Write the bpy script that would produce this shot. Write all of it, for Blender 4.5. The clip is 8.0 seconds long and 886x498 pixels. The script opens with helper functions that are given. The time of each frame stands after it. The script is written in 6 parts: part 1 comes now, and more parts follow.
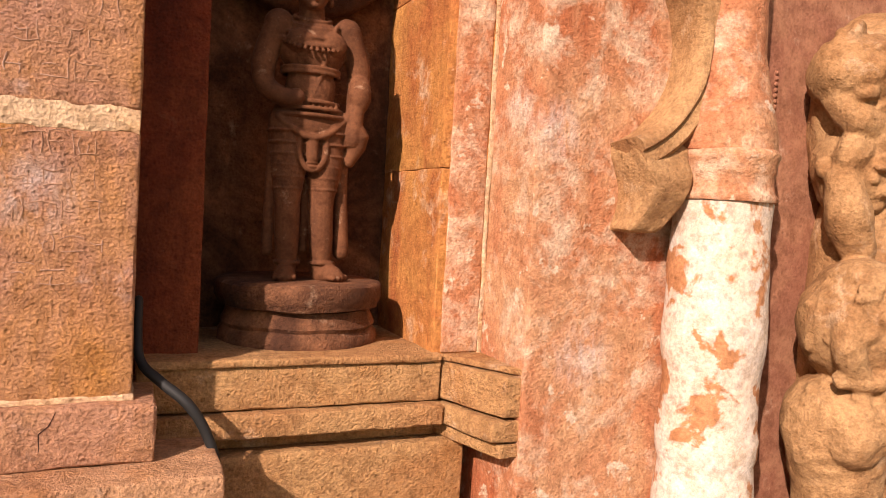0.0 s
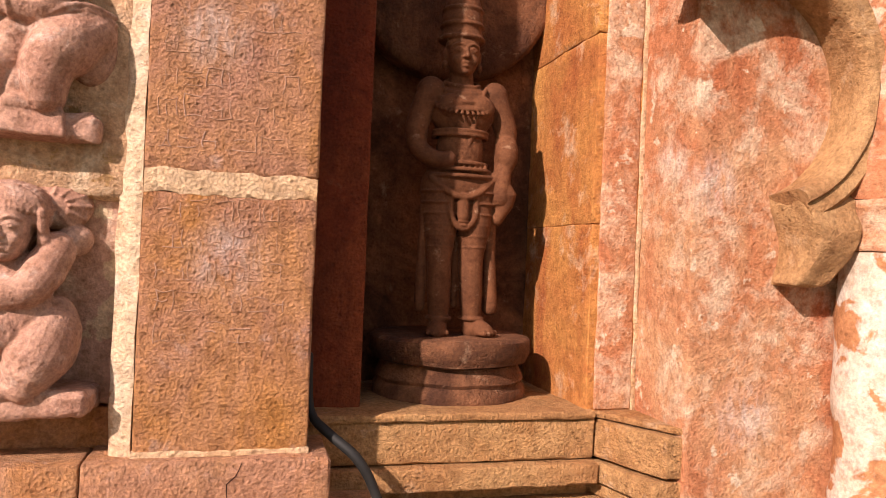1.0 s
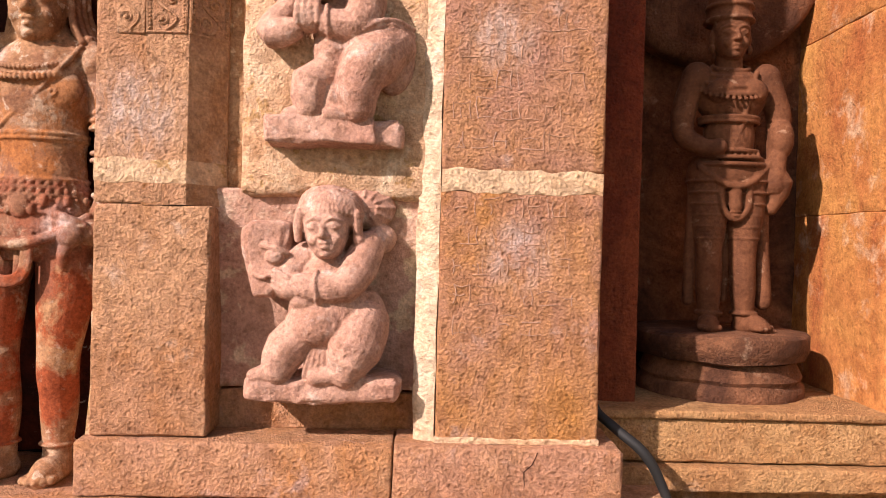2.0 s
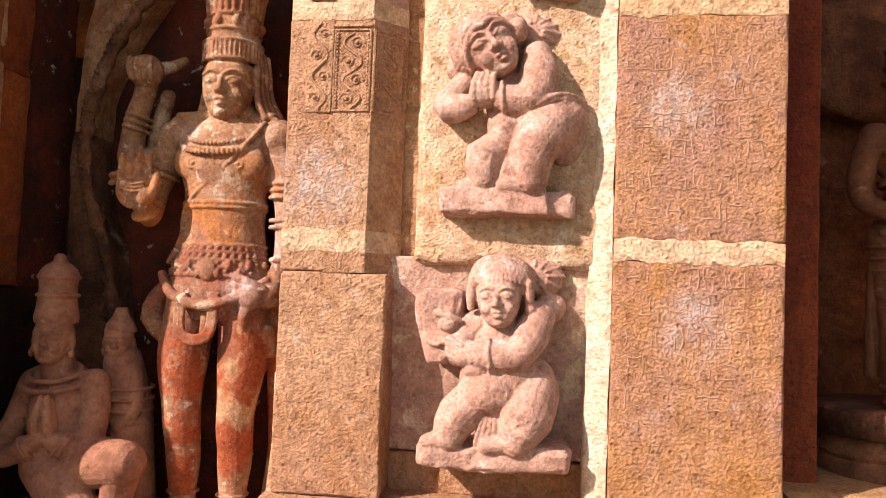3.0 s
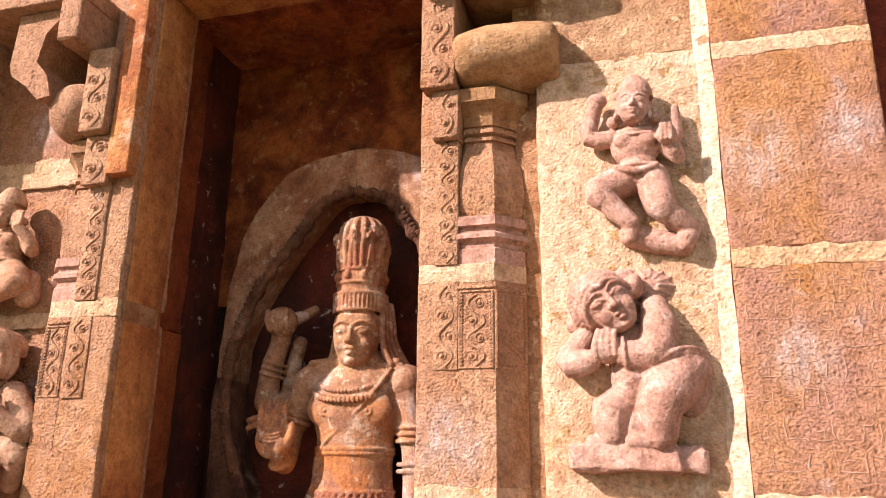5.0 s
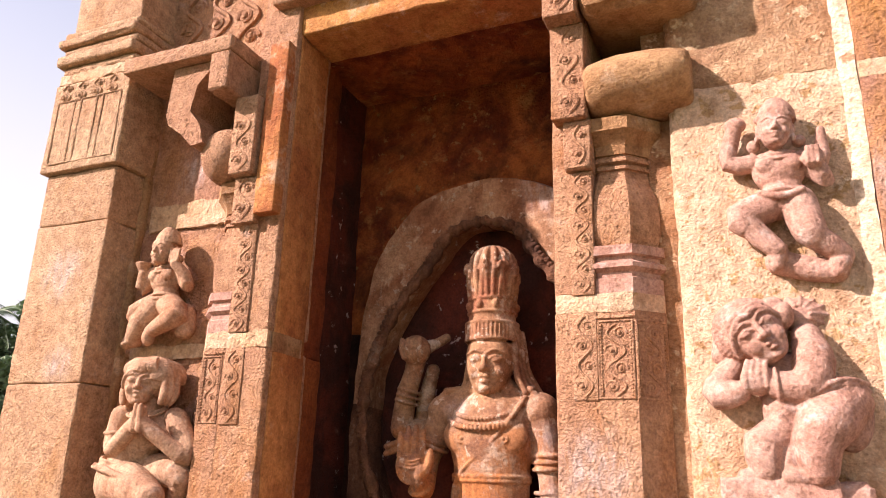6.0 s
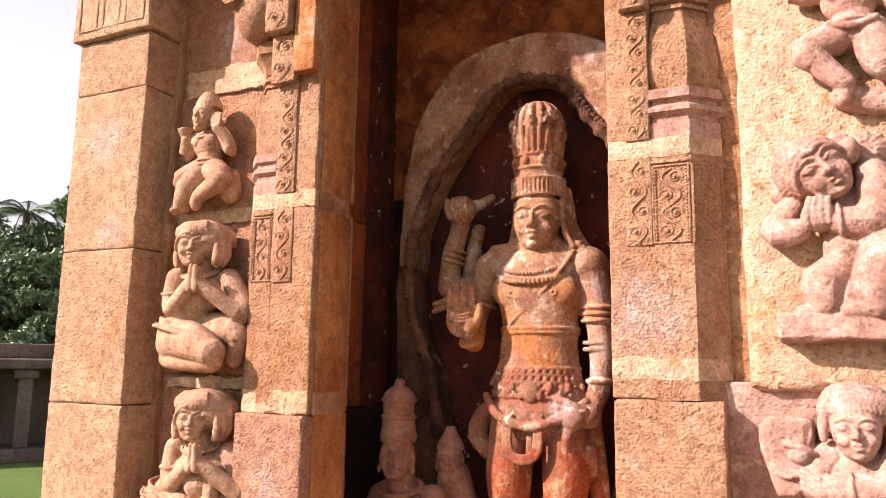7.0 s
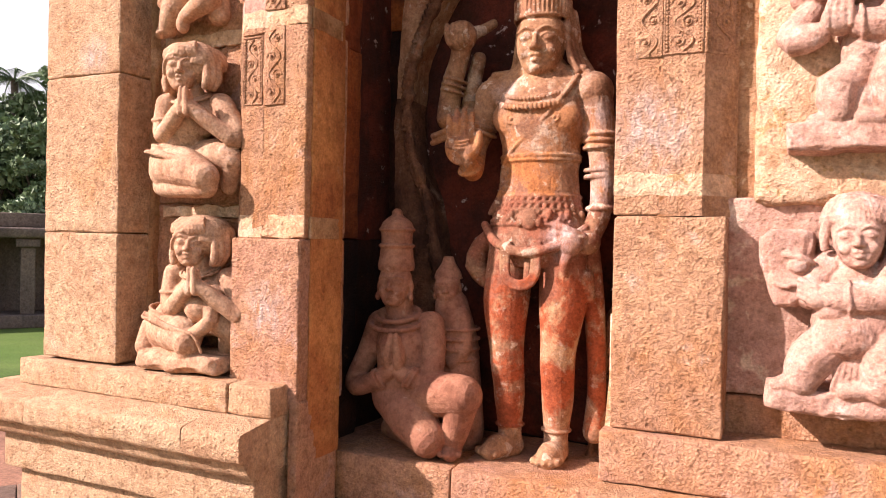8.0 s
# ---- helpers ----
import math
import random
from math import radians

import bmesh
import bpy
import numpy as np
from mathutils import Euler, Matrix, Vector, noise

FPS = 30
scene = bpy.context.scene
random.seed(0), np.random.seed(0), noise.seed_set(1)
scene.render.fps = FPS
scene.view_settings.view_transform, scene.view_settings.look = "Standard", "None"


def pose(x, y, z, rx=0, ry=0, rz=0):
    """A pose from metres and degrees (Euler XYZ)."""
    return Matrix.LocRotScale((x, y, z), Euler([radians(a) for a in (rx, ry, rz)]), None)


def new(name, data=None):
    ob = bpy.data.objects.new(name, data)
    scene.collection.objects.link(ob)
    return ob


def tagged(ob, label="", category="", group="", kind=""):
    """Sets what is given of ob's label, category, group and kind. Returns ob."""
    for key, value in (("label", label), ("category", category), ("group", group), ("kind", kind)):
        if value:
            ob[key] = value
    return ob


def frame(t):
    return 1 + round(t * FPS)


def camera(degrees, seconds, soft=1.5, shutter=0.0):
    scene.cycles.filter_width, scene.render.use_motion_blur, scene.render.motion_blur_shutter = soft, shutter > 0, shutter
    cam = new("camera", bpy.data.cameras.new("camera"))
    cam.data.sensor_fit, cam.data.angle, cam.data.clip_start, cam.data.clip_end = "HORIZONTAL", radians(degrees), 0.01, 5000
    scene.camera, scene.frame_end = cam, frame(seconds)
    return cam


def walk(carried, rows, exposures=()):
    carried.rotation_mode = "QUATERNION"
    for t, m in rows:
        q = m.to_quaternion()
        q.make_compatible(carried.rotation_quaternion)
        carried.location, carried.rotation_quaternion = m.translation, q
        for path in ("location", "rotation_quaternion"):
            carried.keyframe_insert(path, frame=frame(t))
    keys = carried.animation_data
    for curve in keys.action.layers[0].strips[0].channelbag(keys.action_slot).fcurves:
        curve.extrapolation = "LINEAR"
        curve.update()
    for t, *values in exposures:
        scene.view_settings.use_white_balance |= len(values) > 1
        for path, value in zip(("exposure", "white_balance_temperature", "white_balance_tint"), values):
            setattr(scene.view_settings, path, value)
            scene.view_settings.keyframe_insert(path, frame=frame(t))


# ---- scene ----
cam = camera(62.1, 8.0, soft=1.0)
METRES, EYE, TILT, LEAN, TURN = 1.5, 2.6, 0.0, 0.0, -23.8
ROWS = [
    (0.0, 0.0, 0.0, 0.0, 0.14, -2.61, -3.16),
    (0.5, -0.0316, -0.022, 0.0123, 3.19, 0.51, -2.93),
    (1.0, -0.0995, -0.0359, 0.0182, 8.53, 0.64, -2.37),
    (1.5, -0.2072, -0.0657, 0.0113, 16.83, -0.43, -2.14),
    (2.0, -0.2892, -0.1022, 0.0169, 22.64, -0.48, -1.51),
    (3.5, -0.3919, -0.1949, 0.0905, 33.46, 6.56, -2.32),
    (4.0, -0.3853, -0.2156, 0.1444, 34.03, 10.68, -1.7),
    (4.5, -0.3774, -0.2384, 0.19, 35.78, 13.96, -0.91),
    (6.0, -0.4141, -0.3613, 0.2373, 47.01, 17.06, -1.67),
    (6.5, -0.4403, -0.379, 0.2078, 48.84, 13.98, -1.39),
    (7.0, -0.4787, -0.3789, 0.1474, 49.14, 8.7, -0.81),
    (7.5, -0.5026, -0.3611, 0.0807, 49.09, 4.02, -1.47),
    (8.0, -0.5146, -0.3469, 0.0163, 48.96, -0.66, -1.18),
]
EXPOSURES = [(0.0, 0.50, 6950, 30), (0.3, 0.27, 6850, 30), (0.6, 0.40, 6800, 30), (1.0, 0.46, 6750, 30), (2.0, 0.62, 6400, 29), (3.5, 0.96, 6150, 24), (6.0, 1.06, 6150, 32), (8.0, 1.16, 6100, 32)]
walk(cam, [(t, pose(0, 0, EYE, TILT, LEAN, TURN) @ pose(METRES * x, METRES * y, METRES * z, 90 + pitch, roll, yaw)) for t, x, y, z, yaw, pitch, roll in ROWS], EXPOSURES)

# ---- light: morning sun from the left of the facade, hazy sky ----
SUN_TRAVEL = Vector((1.2, 1.0, -0.98)).normalized()
sun = new("sun", bpy.data.lights.new("sun", "SUN"))
sun.data.energy, sun.data.angle, sun.data.color = 5.0, radians(0.9), (1.0, 0.895, 0.745)
sun.rotation_euler = SUN_TRAVEL.to_track_quat("-Z", "Y").to_euler()
world = bpy.data.worlds.new("world")
scene.world = world
world.use_nodes = True
sky = world.node_tree.nodes.new("ShaderNodeTexSky")
sky.sky_type, sky.sun_disc = "NISHITA", False
sky.sun_elevation = math.asin(-SUN_TRAVEL.z)
sky.sun_rotation = math.atan2(-SUN_TRAVEL.x, -SUN_TRAVEL.y)
sky.air_density, sky.dust_density, sky.ozone_density = 1.2, 5.0, 1.0
background = world.node_tree.nodes["Background"]
background.inputs["Strength"].default_value = 0.10
wnt = world.node_tree
where = wnt.nodes.new("ShaderNodeTexCoord")
height_of = wnt.nodes.new("ShaderNodeSeparateXYZ")
haze = wnt.nodes.new("ShaderNodeMapRange")
haze.inputs["From Min"].default_value, haze.inputs["From Max"].default_value = 0.72, 0.30
veil = wnt.nodes.new("ShaderNodeMix")
veil.data_type = "RGBA"
veil.inputs[7].default_value = (4.8, 5.0, 4.5, 1)
wnt.links.new(where.outputs["Generated"], height_of.inputs[0])
wnt.links.new(height_of.outputs["Z"], haze.inputs["Value"])
wnt.links.new(haze.outputs[0], veil.inputs[0])
wnt.links.new(sky.outputs[0], veil.inputs[6])
wnt.links.new(veil.outputs[2], background.inputs["Color"])


# ---- materials ----
def node(nt, kind, **inputs):
    n = nt.nodes.new(kind)
    for key, value in inputs.items():
        n.inputs[key.replace("_", " ")].default_value = value
    return n


def mix(nt, fac, a, b, mode="MIX"):
    n = nt.nodes.new("ShaderNodeMix")
    n.data_type, n.blend_type = "RGBA", mode
    for socket, value in ((n.inputs[0], fac), (n.inputs[6], a), (n.inputs[7], b)):
        if isinstance(value, bpy.types.NodeSocket):
            nt.links.new(value, socket)
        elif isinstance(value, (int, float)):
            socket.default_value = value
        else:
            socket.default_value = (*value, 1)
    return n.outputs[2]


def ramp(nt, fac, lo, hi):
    n = nt.nodes.new("ShaderNodeMapRange")
    n.inputs["From Min"].default_value, n.inputs["From Max"].default_value = lo, hi
    nt.links.new(fac, n.inputs["Value"])
    return n.outputs[0]


def noise_tex(nt, vec, scale, detail=5, rough=0.6, warp=0.0, stretch=(1, 1, 1), shift=0.0):
    m = nt.nodes.new("ShaderNodeMapping")
    m.inputs["Scale"].default_value = stretch
    m.inputs["Location"].default_value = (shift, shift * 0.7, shift * 1.3)
    nt.links.new(vec, m.inputs["Vector"])
    n = node(nt, "ShaderNodeTexNoise", Scale=scale, Detail=detail, Roughness=rough, Distortion=warp)
    nt.links.new(m.outputs[0], n.inputs["Vector"])
    return n.outputs[0]


def stone(name, base, second, stain, pale=(0.72, 0.56, 0.38), stain_amount=0.5, pale_amount=0.15, grain=95, relief=0.85,
          rough=0.85, streak=2.0, big=2.2, pits=0.35, flake=0.0, flake_scale=5.5, flake_colour=(0.7, 0.6, 0.45), speck=0.42, depth=0.012, pale_spots=(), zones=()):
    """Weathered stone: two base tones in broad clouds, stains that run down, pale worn patches, grain, pits and peeling flakes."""
    m = bpy.data.materials.new(name)
    m.use_nodes = True
    nt = m.node_tree
    bsdf = nt.nodes["Principled BSDF"]
    geo = nt.nodes.new("ShaderNodeNewGeometry")
    info = nt.nodes.new("ShaderNodeObjectInfo")
    add = nt.nodes.new("ShaderNodeVectorMath")
    add.operation = "MULTIPLY_ADD"
    add.inputs[1].default_value = (1, 1, 1)
    off = nt.nodes.new("ShaderNodeCombineXYZ")
    mul = nt.nodes.new("ShaderNodeMath")
    mul.operation = "MULTIPLY"
    mul.inputs[1].default_value = 13.0
    nt.links.new(info.outputs["Random"], mul.inputs[0])
    for i in range(3):
        nt.links.new(mul.outputs[0], off.inputs[i])
    nt.links.new(geo.outputs["Position"], add.inputs[0])
    nt.links.new(off.outputs[0], add.inputs[2])
    v = add.outputs[0]
    clouds = ramp(nt, noise_tex(nt, v, big, 6, 0.62, 0.6), 0.41, 0.59)
    colour = mix(nt, clouds, base, second)
    runs = ramp(nt, noise_tex(nt, v, big * 1.7, 7, 0.65, 0.4, (1, 1, 1 / streak), 4.0), 0.62 - 0.25 * stain_amount, 0.78)
    colour = mix(nt, runs, colour, stain)
    worn = ramp(nt, noise_tex(nt, v, big * 2.6, 8, 0.7, 0.3, shift=9.0), 0.66 - 0.25 * pale_amount, 0.80 - 0.2 * pale_amount)
    colour = mix(nt, worn, colour, pale)
    if flake:
        f = ramp(nt, noise_tex(nt, v, big * flake_scale, 5, 0.6, 0.3, shift=17.0), 0.66 - 0.2 * flake, 0.70 - 0.2 * flake)
        colour = mix(nt, f, colour, flake_colour)
    for z0, z1, paint in zones:
        split = nt.nodes.new("ShaderNodeSeparateXYZ")
        nt.links.new(geo.outputs["Position"], split.inputs[0])
        wavy = nt.nodes.new("ShaderNodeMath")
        wavy.operation, wavy.inputs[1].default_value = "MULTIPLY_ADD", 0.10
        nt.links.new(noise_tex(nt, geo.outputs["Position"], 14, 5, 0.6, shift=z0), wavy.inputs[0])
        nt.links.new(split.outputs["Z"], wavy.inputs[2])
        inside = nt.nodes.new("ShaderNodeMath")
        inside.operation = "MULTIPLY"
        nt.links.new(ramp(nt, wavy.outputs[0], z0 + 0.04, z0 + 0.06), inside.inputs[0])
        nt.links.new(ramp(nt, wavy.outputs[0], z1 + 0.06, z1 + 0.04), inside.inputs[1])
        left = nt.nodes.new("ShaderNodeMath")
        left.operation = "MULTIPLY"
        nt.links.new(inside.outputs[0], left.inputs[0])
        nt.links.new(ramp(nt, noise_tex(nt, geo.outputs["Position"], 7, 7, 0.7, 0.4, shift=z1), 0.56, 0.47), left.inputs[1])
        colour = mix(nt, left.outputs[0], colour, paint)
    # Soft pale spots: chalky marks, plus sunlight put on the arch slab and arm.
    for x, y, z, size in pale_spots:
        far = nt.nodes.new("ShaderNodeVectorMath")
        far.operation = "DISTANCE"
        far.inputs[1].default_value = (x, y, z)
        nt.links.new(geo.outputs["Position"], far.inputs[0])
        ragged = nt.nodes.new("ShaderNodeMath")
        ragged.operation = "MULTIPLY"
        nt.links.new(ramp(nt, far.outputs["Value"], size, size * 0.3), ragged.inputs[0])
        nt.links.new(ramp(nt, noise_tex(nt, geo.outputs["Position"], 16, 7, 0.7, 0.5, (1.6, 1.6, 0.6)), 0.38, 0.62), ragged.inputs[1])
        soft = nt.nodes.new("ShaderNodeMath")
        soft.operation, soft.inputs[1].default_value = "MULTIPLY", 0.75
        nt.links.new(ragged.outputs[0], soft.inputs[0])
        colour = mix(nt, soft.outputs[0], colour, (0.76, 0.62, 0.54))
    fine = noise_tex(nt, v, grain, 4, 0.75, shift=2.0)
    tone = ramp(nt, fine, 0.3, 0.7)
    dark = mix(nt, 1.0, colour, (1 - speck, 1 - speck, 1 - speck * 0.9), "MULTIPLY")
    colour = mix(nt, tone, dark, colour)
    middle = noise_tex(nt, v, 22, 6, 0.7, shift=6.0)
    shade = mix(nt, 1.0, colour, (0.72, 0.68, 0.64), "MULTIPLY")
    colour = mix(nt, ramp(nt, middle, 0.38, 0.56), shade, colour)
    vor = node(nt, "ShaderNodeTexVoronoi", Scale=grain * 0.45, Randomness=1.0)
    nt.links.new(v, vor.inputs["Vector"])
    pit = ramp(nt, vor.outputs["Distance"], 0.08, 0.3)
    colour = mix(nt, ramp(nt, vor.outputs["Distance"], 0.05, 0.38), mix(nt, 1.0, colour, (0.80, 0.76, 0.73), "MULTIPLY"), colour)
    height = nt.nodes.new("ShaderNodeMath")
    height.operation = "MULTIPLY_ADD"
    height.inputs[1].default_value = pits
    nt.links.new(pit, height.inputs[0])
    peck = nt.nodes.new("ShaderNodeMath")
    peck.operation = "MULTIPLY"
    peck.inputs[1].default_value = -0.28
    grains = node(nt, "ShaderNodeTexVoronoi", Scale=grain * 1.15, Randomness=1.0)
    nt.links.new(v, grains.inputs["Vector"])
    nt.links.new(grains.outputs["Distance"], peck.inputs[0])
    both = nt.nodes.new("ShaderNodeMath")
    nt.links.new(peck.outputs[0], both.inputs[0])
    nt.links.new(fine, both.inputs[1])
    nt.links.new(both.outputs[0], height.inputs[2])
    height2 = nt.nodes.new("ShaderNodeMath")
    height2.operation = "MULTIPLY_ADD"
    height2.inputs[1].default_value = 1.3
    nt.links.new(middle, height2.inputs[0])
    nt.links.new(height.outputs[0], height2.inputs[2])
    bump = node(nt, "ShaderNodeBump", Strength=min(1.0, relief), Distance=depth)
    nt.links.new(height2.outputs[0], bump.inputs["Height"])
    nt.links.new(bump.outputs[0], bsdf.inputs["Normal"])
    nt.links.new(colour, bsdf.inputs["Base Color"])
    bsdf.inputs["Roughness"].default_value = rough
    bsdf.inputs["Specular IOR Level"].default_value = 0.25
    return m


TAN = stone("tan_stone", (0.69, 0.39, 0.205), (0.60, 0.315, 0.165), (0.55, 0.22, 0.05), pale=(0.72, 0.52, 0.38), stain_amount=0.35, pale_amount=0.25,
            pale_spots=((-1.30, 2.15, 2.98, 0.17), (-3.58, 1.95, 3.75, 0.15), (-3.5, 1.95, 3.35, 0.1), (-2.62, 2.0, 2.35, 0.12)), depth=0.017, speck=0.5)
SUNTAN = stone("yellow_tan_stone", (0.78, 0.51, 0.28), (0.71, 0.42, 0.22), (0.58, 0.26, 0.07), pale=(0.78, 0.58, 0.40), stain_amount=0.3, pale_amount=0.25, pale_spots=((-3.58, 1.95, 3.75, 0.15), (-3.5, 1.95, 3.35, 0.1)), depth=0.017, speck=0.5)
SILL = stone("yellow_sill_stone", (0.66, 0.38, 0.16), (0.58, 0.30, 0.12), (0.5, 0.2, 0.05), pale=(0.75, 0.54, 0.36), stain_amount=0.35, pale_amount=0.3, depth=0.017, speck=0.5)
PINK = stone("pink_stone", (0.62, 0.325, 0.19), (0.67, 0.36, 0.18), (0.60, 0.24, 0.05), stain_amount=0.5, pale=(0.70, 0.47, 0.38), pale_amount=0.3, pale_spots=((-3.08, 2.15, 4.25, 0.13), (-2.65, 2.0, 2.35, 0.13)), depth=0.017, speck=0.5)
INSCRIBED = stone("inscribed_stone", (0.54, 0.28, 0.185), (0.63, 0.32, 0.15), (0.62, 0.27, 0.04), stain_amount=0.55, pale=(0.66, 0.48, 0.40), pale_amount=0.25,
                  pale_spots=((-0.26, 2.15, 3.22, 0.13), (-0.32, 2.15, 3.85, 0.17), (-0.05, 2.15, 3.9, 0.12), (-0.2, 2.15, 2.6, 0.13)), depth=0.017, speck=0.5)
CREAM = stone("limewashed_stone", (0.85, 0.59, 0.37), (0.79, 0.50, 0.29), (0.56, 0.28, 0.11), pale=(0.89, 0.72, 0.50), stain_amount=0.4, pale_amount=0.5, flake=0.42, flake_scale=9.0, flake_colour=(0.62, 0.38, 0.17), streak=1.2)
MORTAR = stone("lime_mortar", (0.80, 0.57, 0.35), (0.74, 0.47, 0.25), (0.60, 0.32, 0.12), stain_amount=0.2, pale=(0.88, 0.74, 0.55), pale_amount=0.4, grain=70)
RED = stone("red_ochre_plaster", (0.56, 0.22, 0.10), (0.64, 0.35, 0.18), (0.46, 0.10, 0.03), pale=(0.78, 0.58, 0.40), stain_amount=0.6, pale_amount=0.7, streak=5.0, grain=90, relief=0.55, flake=0.18, flake_scale=4.0, flake_colour=(0.80, 0.62, 0.44), pale_spots=((1.45, 2.07, 2.15, 0.14), (1.225, 2.2, 2.98, 0.1), (1.30, 2.07, 2.9, 0.12)))
ORANGE = stone("ochre_washed_stone", (0.66, 0.31, 0.085), (0.52, 0.19, 0.055), (0.40, 0.09, 0.03), pale=(0.78, 0.56, 0.36), stain_amount=0.45, pale_amount=0.45, streak=5.0, grain=90, relief=0.55, pale_spots=((1.15, 2.38, 3.1, 0.10), (1.12, 2.38, 2.85, 0.08), (1.15, 2.38, 2.2, 0.06)))
CHEEK = stone("streaked_orange_wash", (0.66, 0.29, 0.085), (0.50, 0.18, 0.05), (0.22, 0.06, 0.02), pale=(0.72, 0.46, 0.24), stain_amount=0.4, pale_amount=0.2, streak=4.0, relief=0.5)
PANEL = stone("mottled_pink_plaster", (0.70, 0.45, 0.34), (0.62, 0.37, 0.26), (0.56, 0.28, 0.12), pale=(0.86, 0.69, 0.51), stain_amount=0.3, pale_amount=0.5, flake=0.35, flake_scale=3.0, flake_colour=(0.85, 0.66, 0.44), relief=0.6)
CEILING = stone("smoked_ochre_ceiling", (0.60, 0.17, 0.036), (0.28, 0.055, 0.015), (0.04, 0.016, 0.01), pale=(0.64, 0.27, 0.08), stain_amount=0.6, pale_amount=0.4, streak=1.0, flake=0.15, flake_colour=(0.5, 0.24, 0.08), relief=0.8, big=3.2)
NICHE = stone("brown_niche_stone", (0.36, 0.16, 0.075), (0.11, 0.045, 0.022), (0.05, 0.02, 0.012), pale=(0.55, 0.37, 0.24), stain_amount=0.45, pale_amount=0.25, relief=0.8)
REDDARK = stone("dark_red_wash", (0.24, 0.042, 0.014), (0.30, 0.07, 0.022), (0.09, 0.02, 0.01), pale=(0.35, 0.13, 0.06), stain_amount=0.5, pale_amount=0.1, streak=5.0)
# Near-black base holds the niche's shade in the colour; also used for the crack.
SHADESTONE = stone("shaded_niche_stone", (0.08, 0.026, 0.012), (0.035, 0.014, 0.009), (0.02, 0.012, 0.009), pale=(0.42, 0.22, 0.10), stain_amount=0.6, pale_amount=0.12, streak=2.0, relief=0.8, big=3.0)
# Arm spots put its sunlight into the colour; the hip spot is pale cloth.
STATUE = stone("painted_statue_stone", (0.52, 0.29, 0.14), (0.34, 0.16, 0.085), (0.26, 0.07, 0.03), pale=(0.76, 0.58, 0.40), stain_amount=0.5, pale_amount=0.45, flake=0.34, flake_scale=10.0, flake_colour=(0.66, 0.48, 0.33), big=1.9, relief=0.30, speck=0.5, pits=0.45,
               pale_spots=((-1.67, 2.49, 2.64, 0.10), (-1.56, 2.58, 2.84, 0.13), (-1.57, 2.57, 3.08, 0.10), (-1.93, 2.50, 3.22, 0.08)),
               zones=((1.9, 2.50, (0.40, 0.095, 0.03)), (2.40, 2.80, (0.34, 0.12, 0.06)), (2.80, 2.97, (0.52, 0.20, 0.06)), (2.98, 3.14, (0.50, 0.22, 0.085)), (3.58, 3.74, (0.38, 0.15, 0.07))))
# Red wash, darker than the orange cheek to carry the fading light.
RUST = stone("shaded_red_wash", (0.46, 0.13, 0.03), (0.30, 0.07, 0.02), (0.10, 0.025, 0.012), pale=(0.55, 0.25, 0.09), stain_amount=0.5, pale_amount=0.15, streak=4.0, relief=0.6)
# Red paint with the niche's shade darkened into its base colour.
BACKRED = stone("shaded_red_paint", (0.18, 0.036, 0.016), (0.08, 0.022, 0.012), (0.025, 0.012, 0.009), pale=(0.36, 0.17, 0.11), stain_amount=0.55, pale_amount=0.1, flake=0.05, flake_colour=(0.62, 0.45, 0.36), streak=3.0, relief=0.6, big=3.0)
LIME = stone("bright_limewash", (0.87, 0.68, 0.46), (0.84, 0.60, 0.38), (0.66, 0.40, 0.20), stain_amount=0.2, pale=(0.90, 0.80, 0.64), pale_amount=0.5, grain=70, flake=0.1, flake_colour=(0.55, 0.30, 0.16))
# The spot at upper right paints in a sunlit patch.
ARCH = stone("arch_slab_stone", (0.60, 0.33, 0.17), (0.40, 0.17, 0.075), (0.16, 0.05, 0.02), pale=(0.78, 0.57, 0.36), stain_amount=0.4, pale_amount=0.4, flake=0.2, flake_colour=(0.6, 0.42, 0.28), big=3.5, relief=0.50, pale_spots=((-1.55, 2.71, 4.2, 0.2),))
KNEEL = stone("brown_figure_stone", (0.42, 0.20, 0.11), (0.33, 0.14, 0.08), (0.2, 0.07, 0.035), pale=(0.58, 0.38, 0.26), stain_amount=0.35, pale_amount=0.2, big=4.5, relief=0.40, speck=0.3, pits=0.2)
FARRELIEF = stone("tan_relief_stone", (0.65, 0.41, 0.24), (0.57, 0.31, 0.17), (0.46, 0.19, 0.08), pale=(0.75, 0.54, 0.38), stain_amount=0.35, pale_amount=0.3, big=5.0, relief=0.35, speck=0.5, pits=0.45)
RELIEF = stone("pink_relief_stone", (0.64, 0.39, 0.28), (0.54, 0.30, 0.205), (0.44, 0.22, 0.15), pale=(0.80, 0.62, 0.51), stain_amount=0.35, pale_amount=0.4, big=5.0, relief=0.40, speck=0.5, pits=0.45)
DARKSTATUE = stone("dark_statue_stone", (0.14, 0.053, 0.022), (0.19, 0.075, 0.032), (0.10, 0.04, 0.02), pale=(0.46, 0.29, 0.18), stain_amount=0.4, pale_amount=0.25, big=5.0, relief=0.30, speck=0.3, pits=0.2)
WHITE = stone("white_lime_plaster", (0.84, 0.74, 0.62), (0.78, 0.64, 0.48), (0.62, 0.38, 0.22), pale=(0.88, 0.82, 0.72), stain_amount=0.25, pale_amount=0.5, flake=0.74, flake_scale=2.0, flake_colour=(0.58, 0.27, 0.12), grain=70, relief=0.30, big=2.6)
GOLD = stone("buff_stucco", (0.54, 0.32, 0.145), (0.42, 0.22, 0.09), (0.28, 0.12, 0.045), pale=(0.70, 0.50, 0.31), stain_amount=0.45, pale_amount=0.35, relief=0.60)
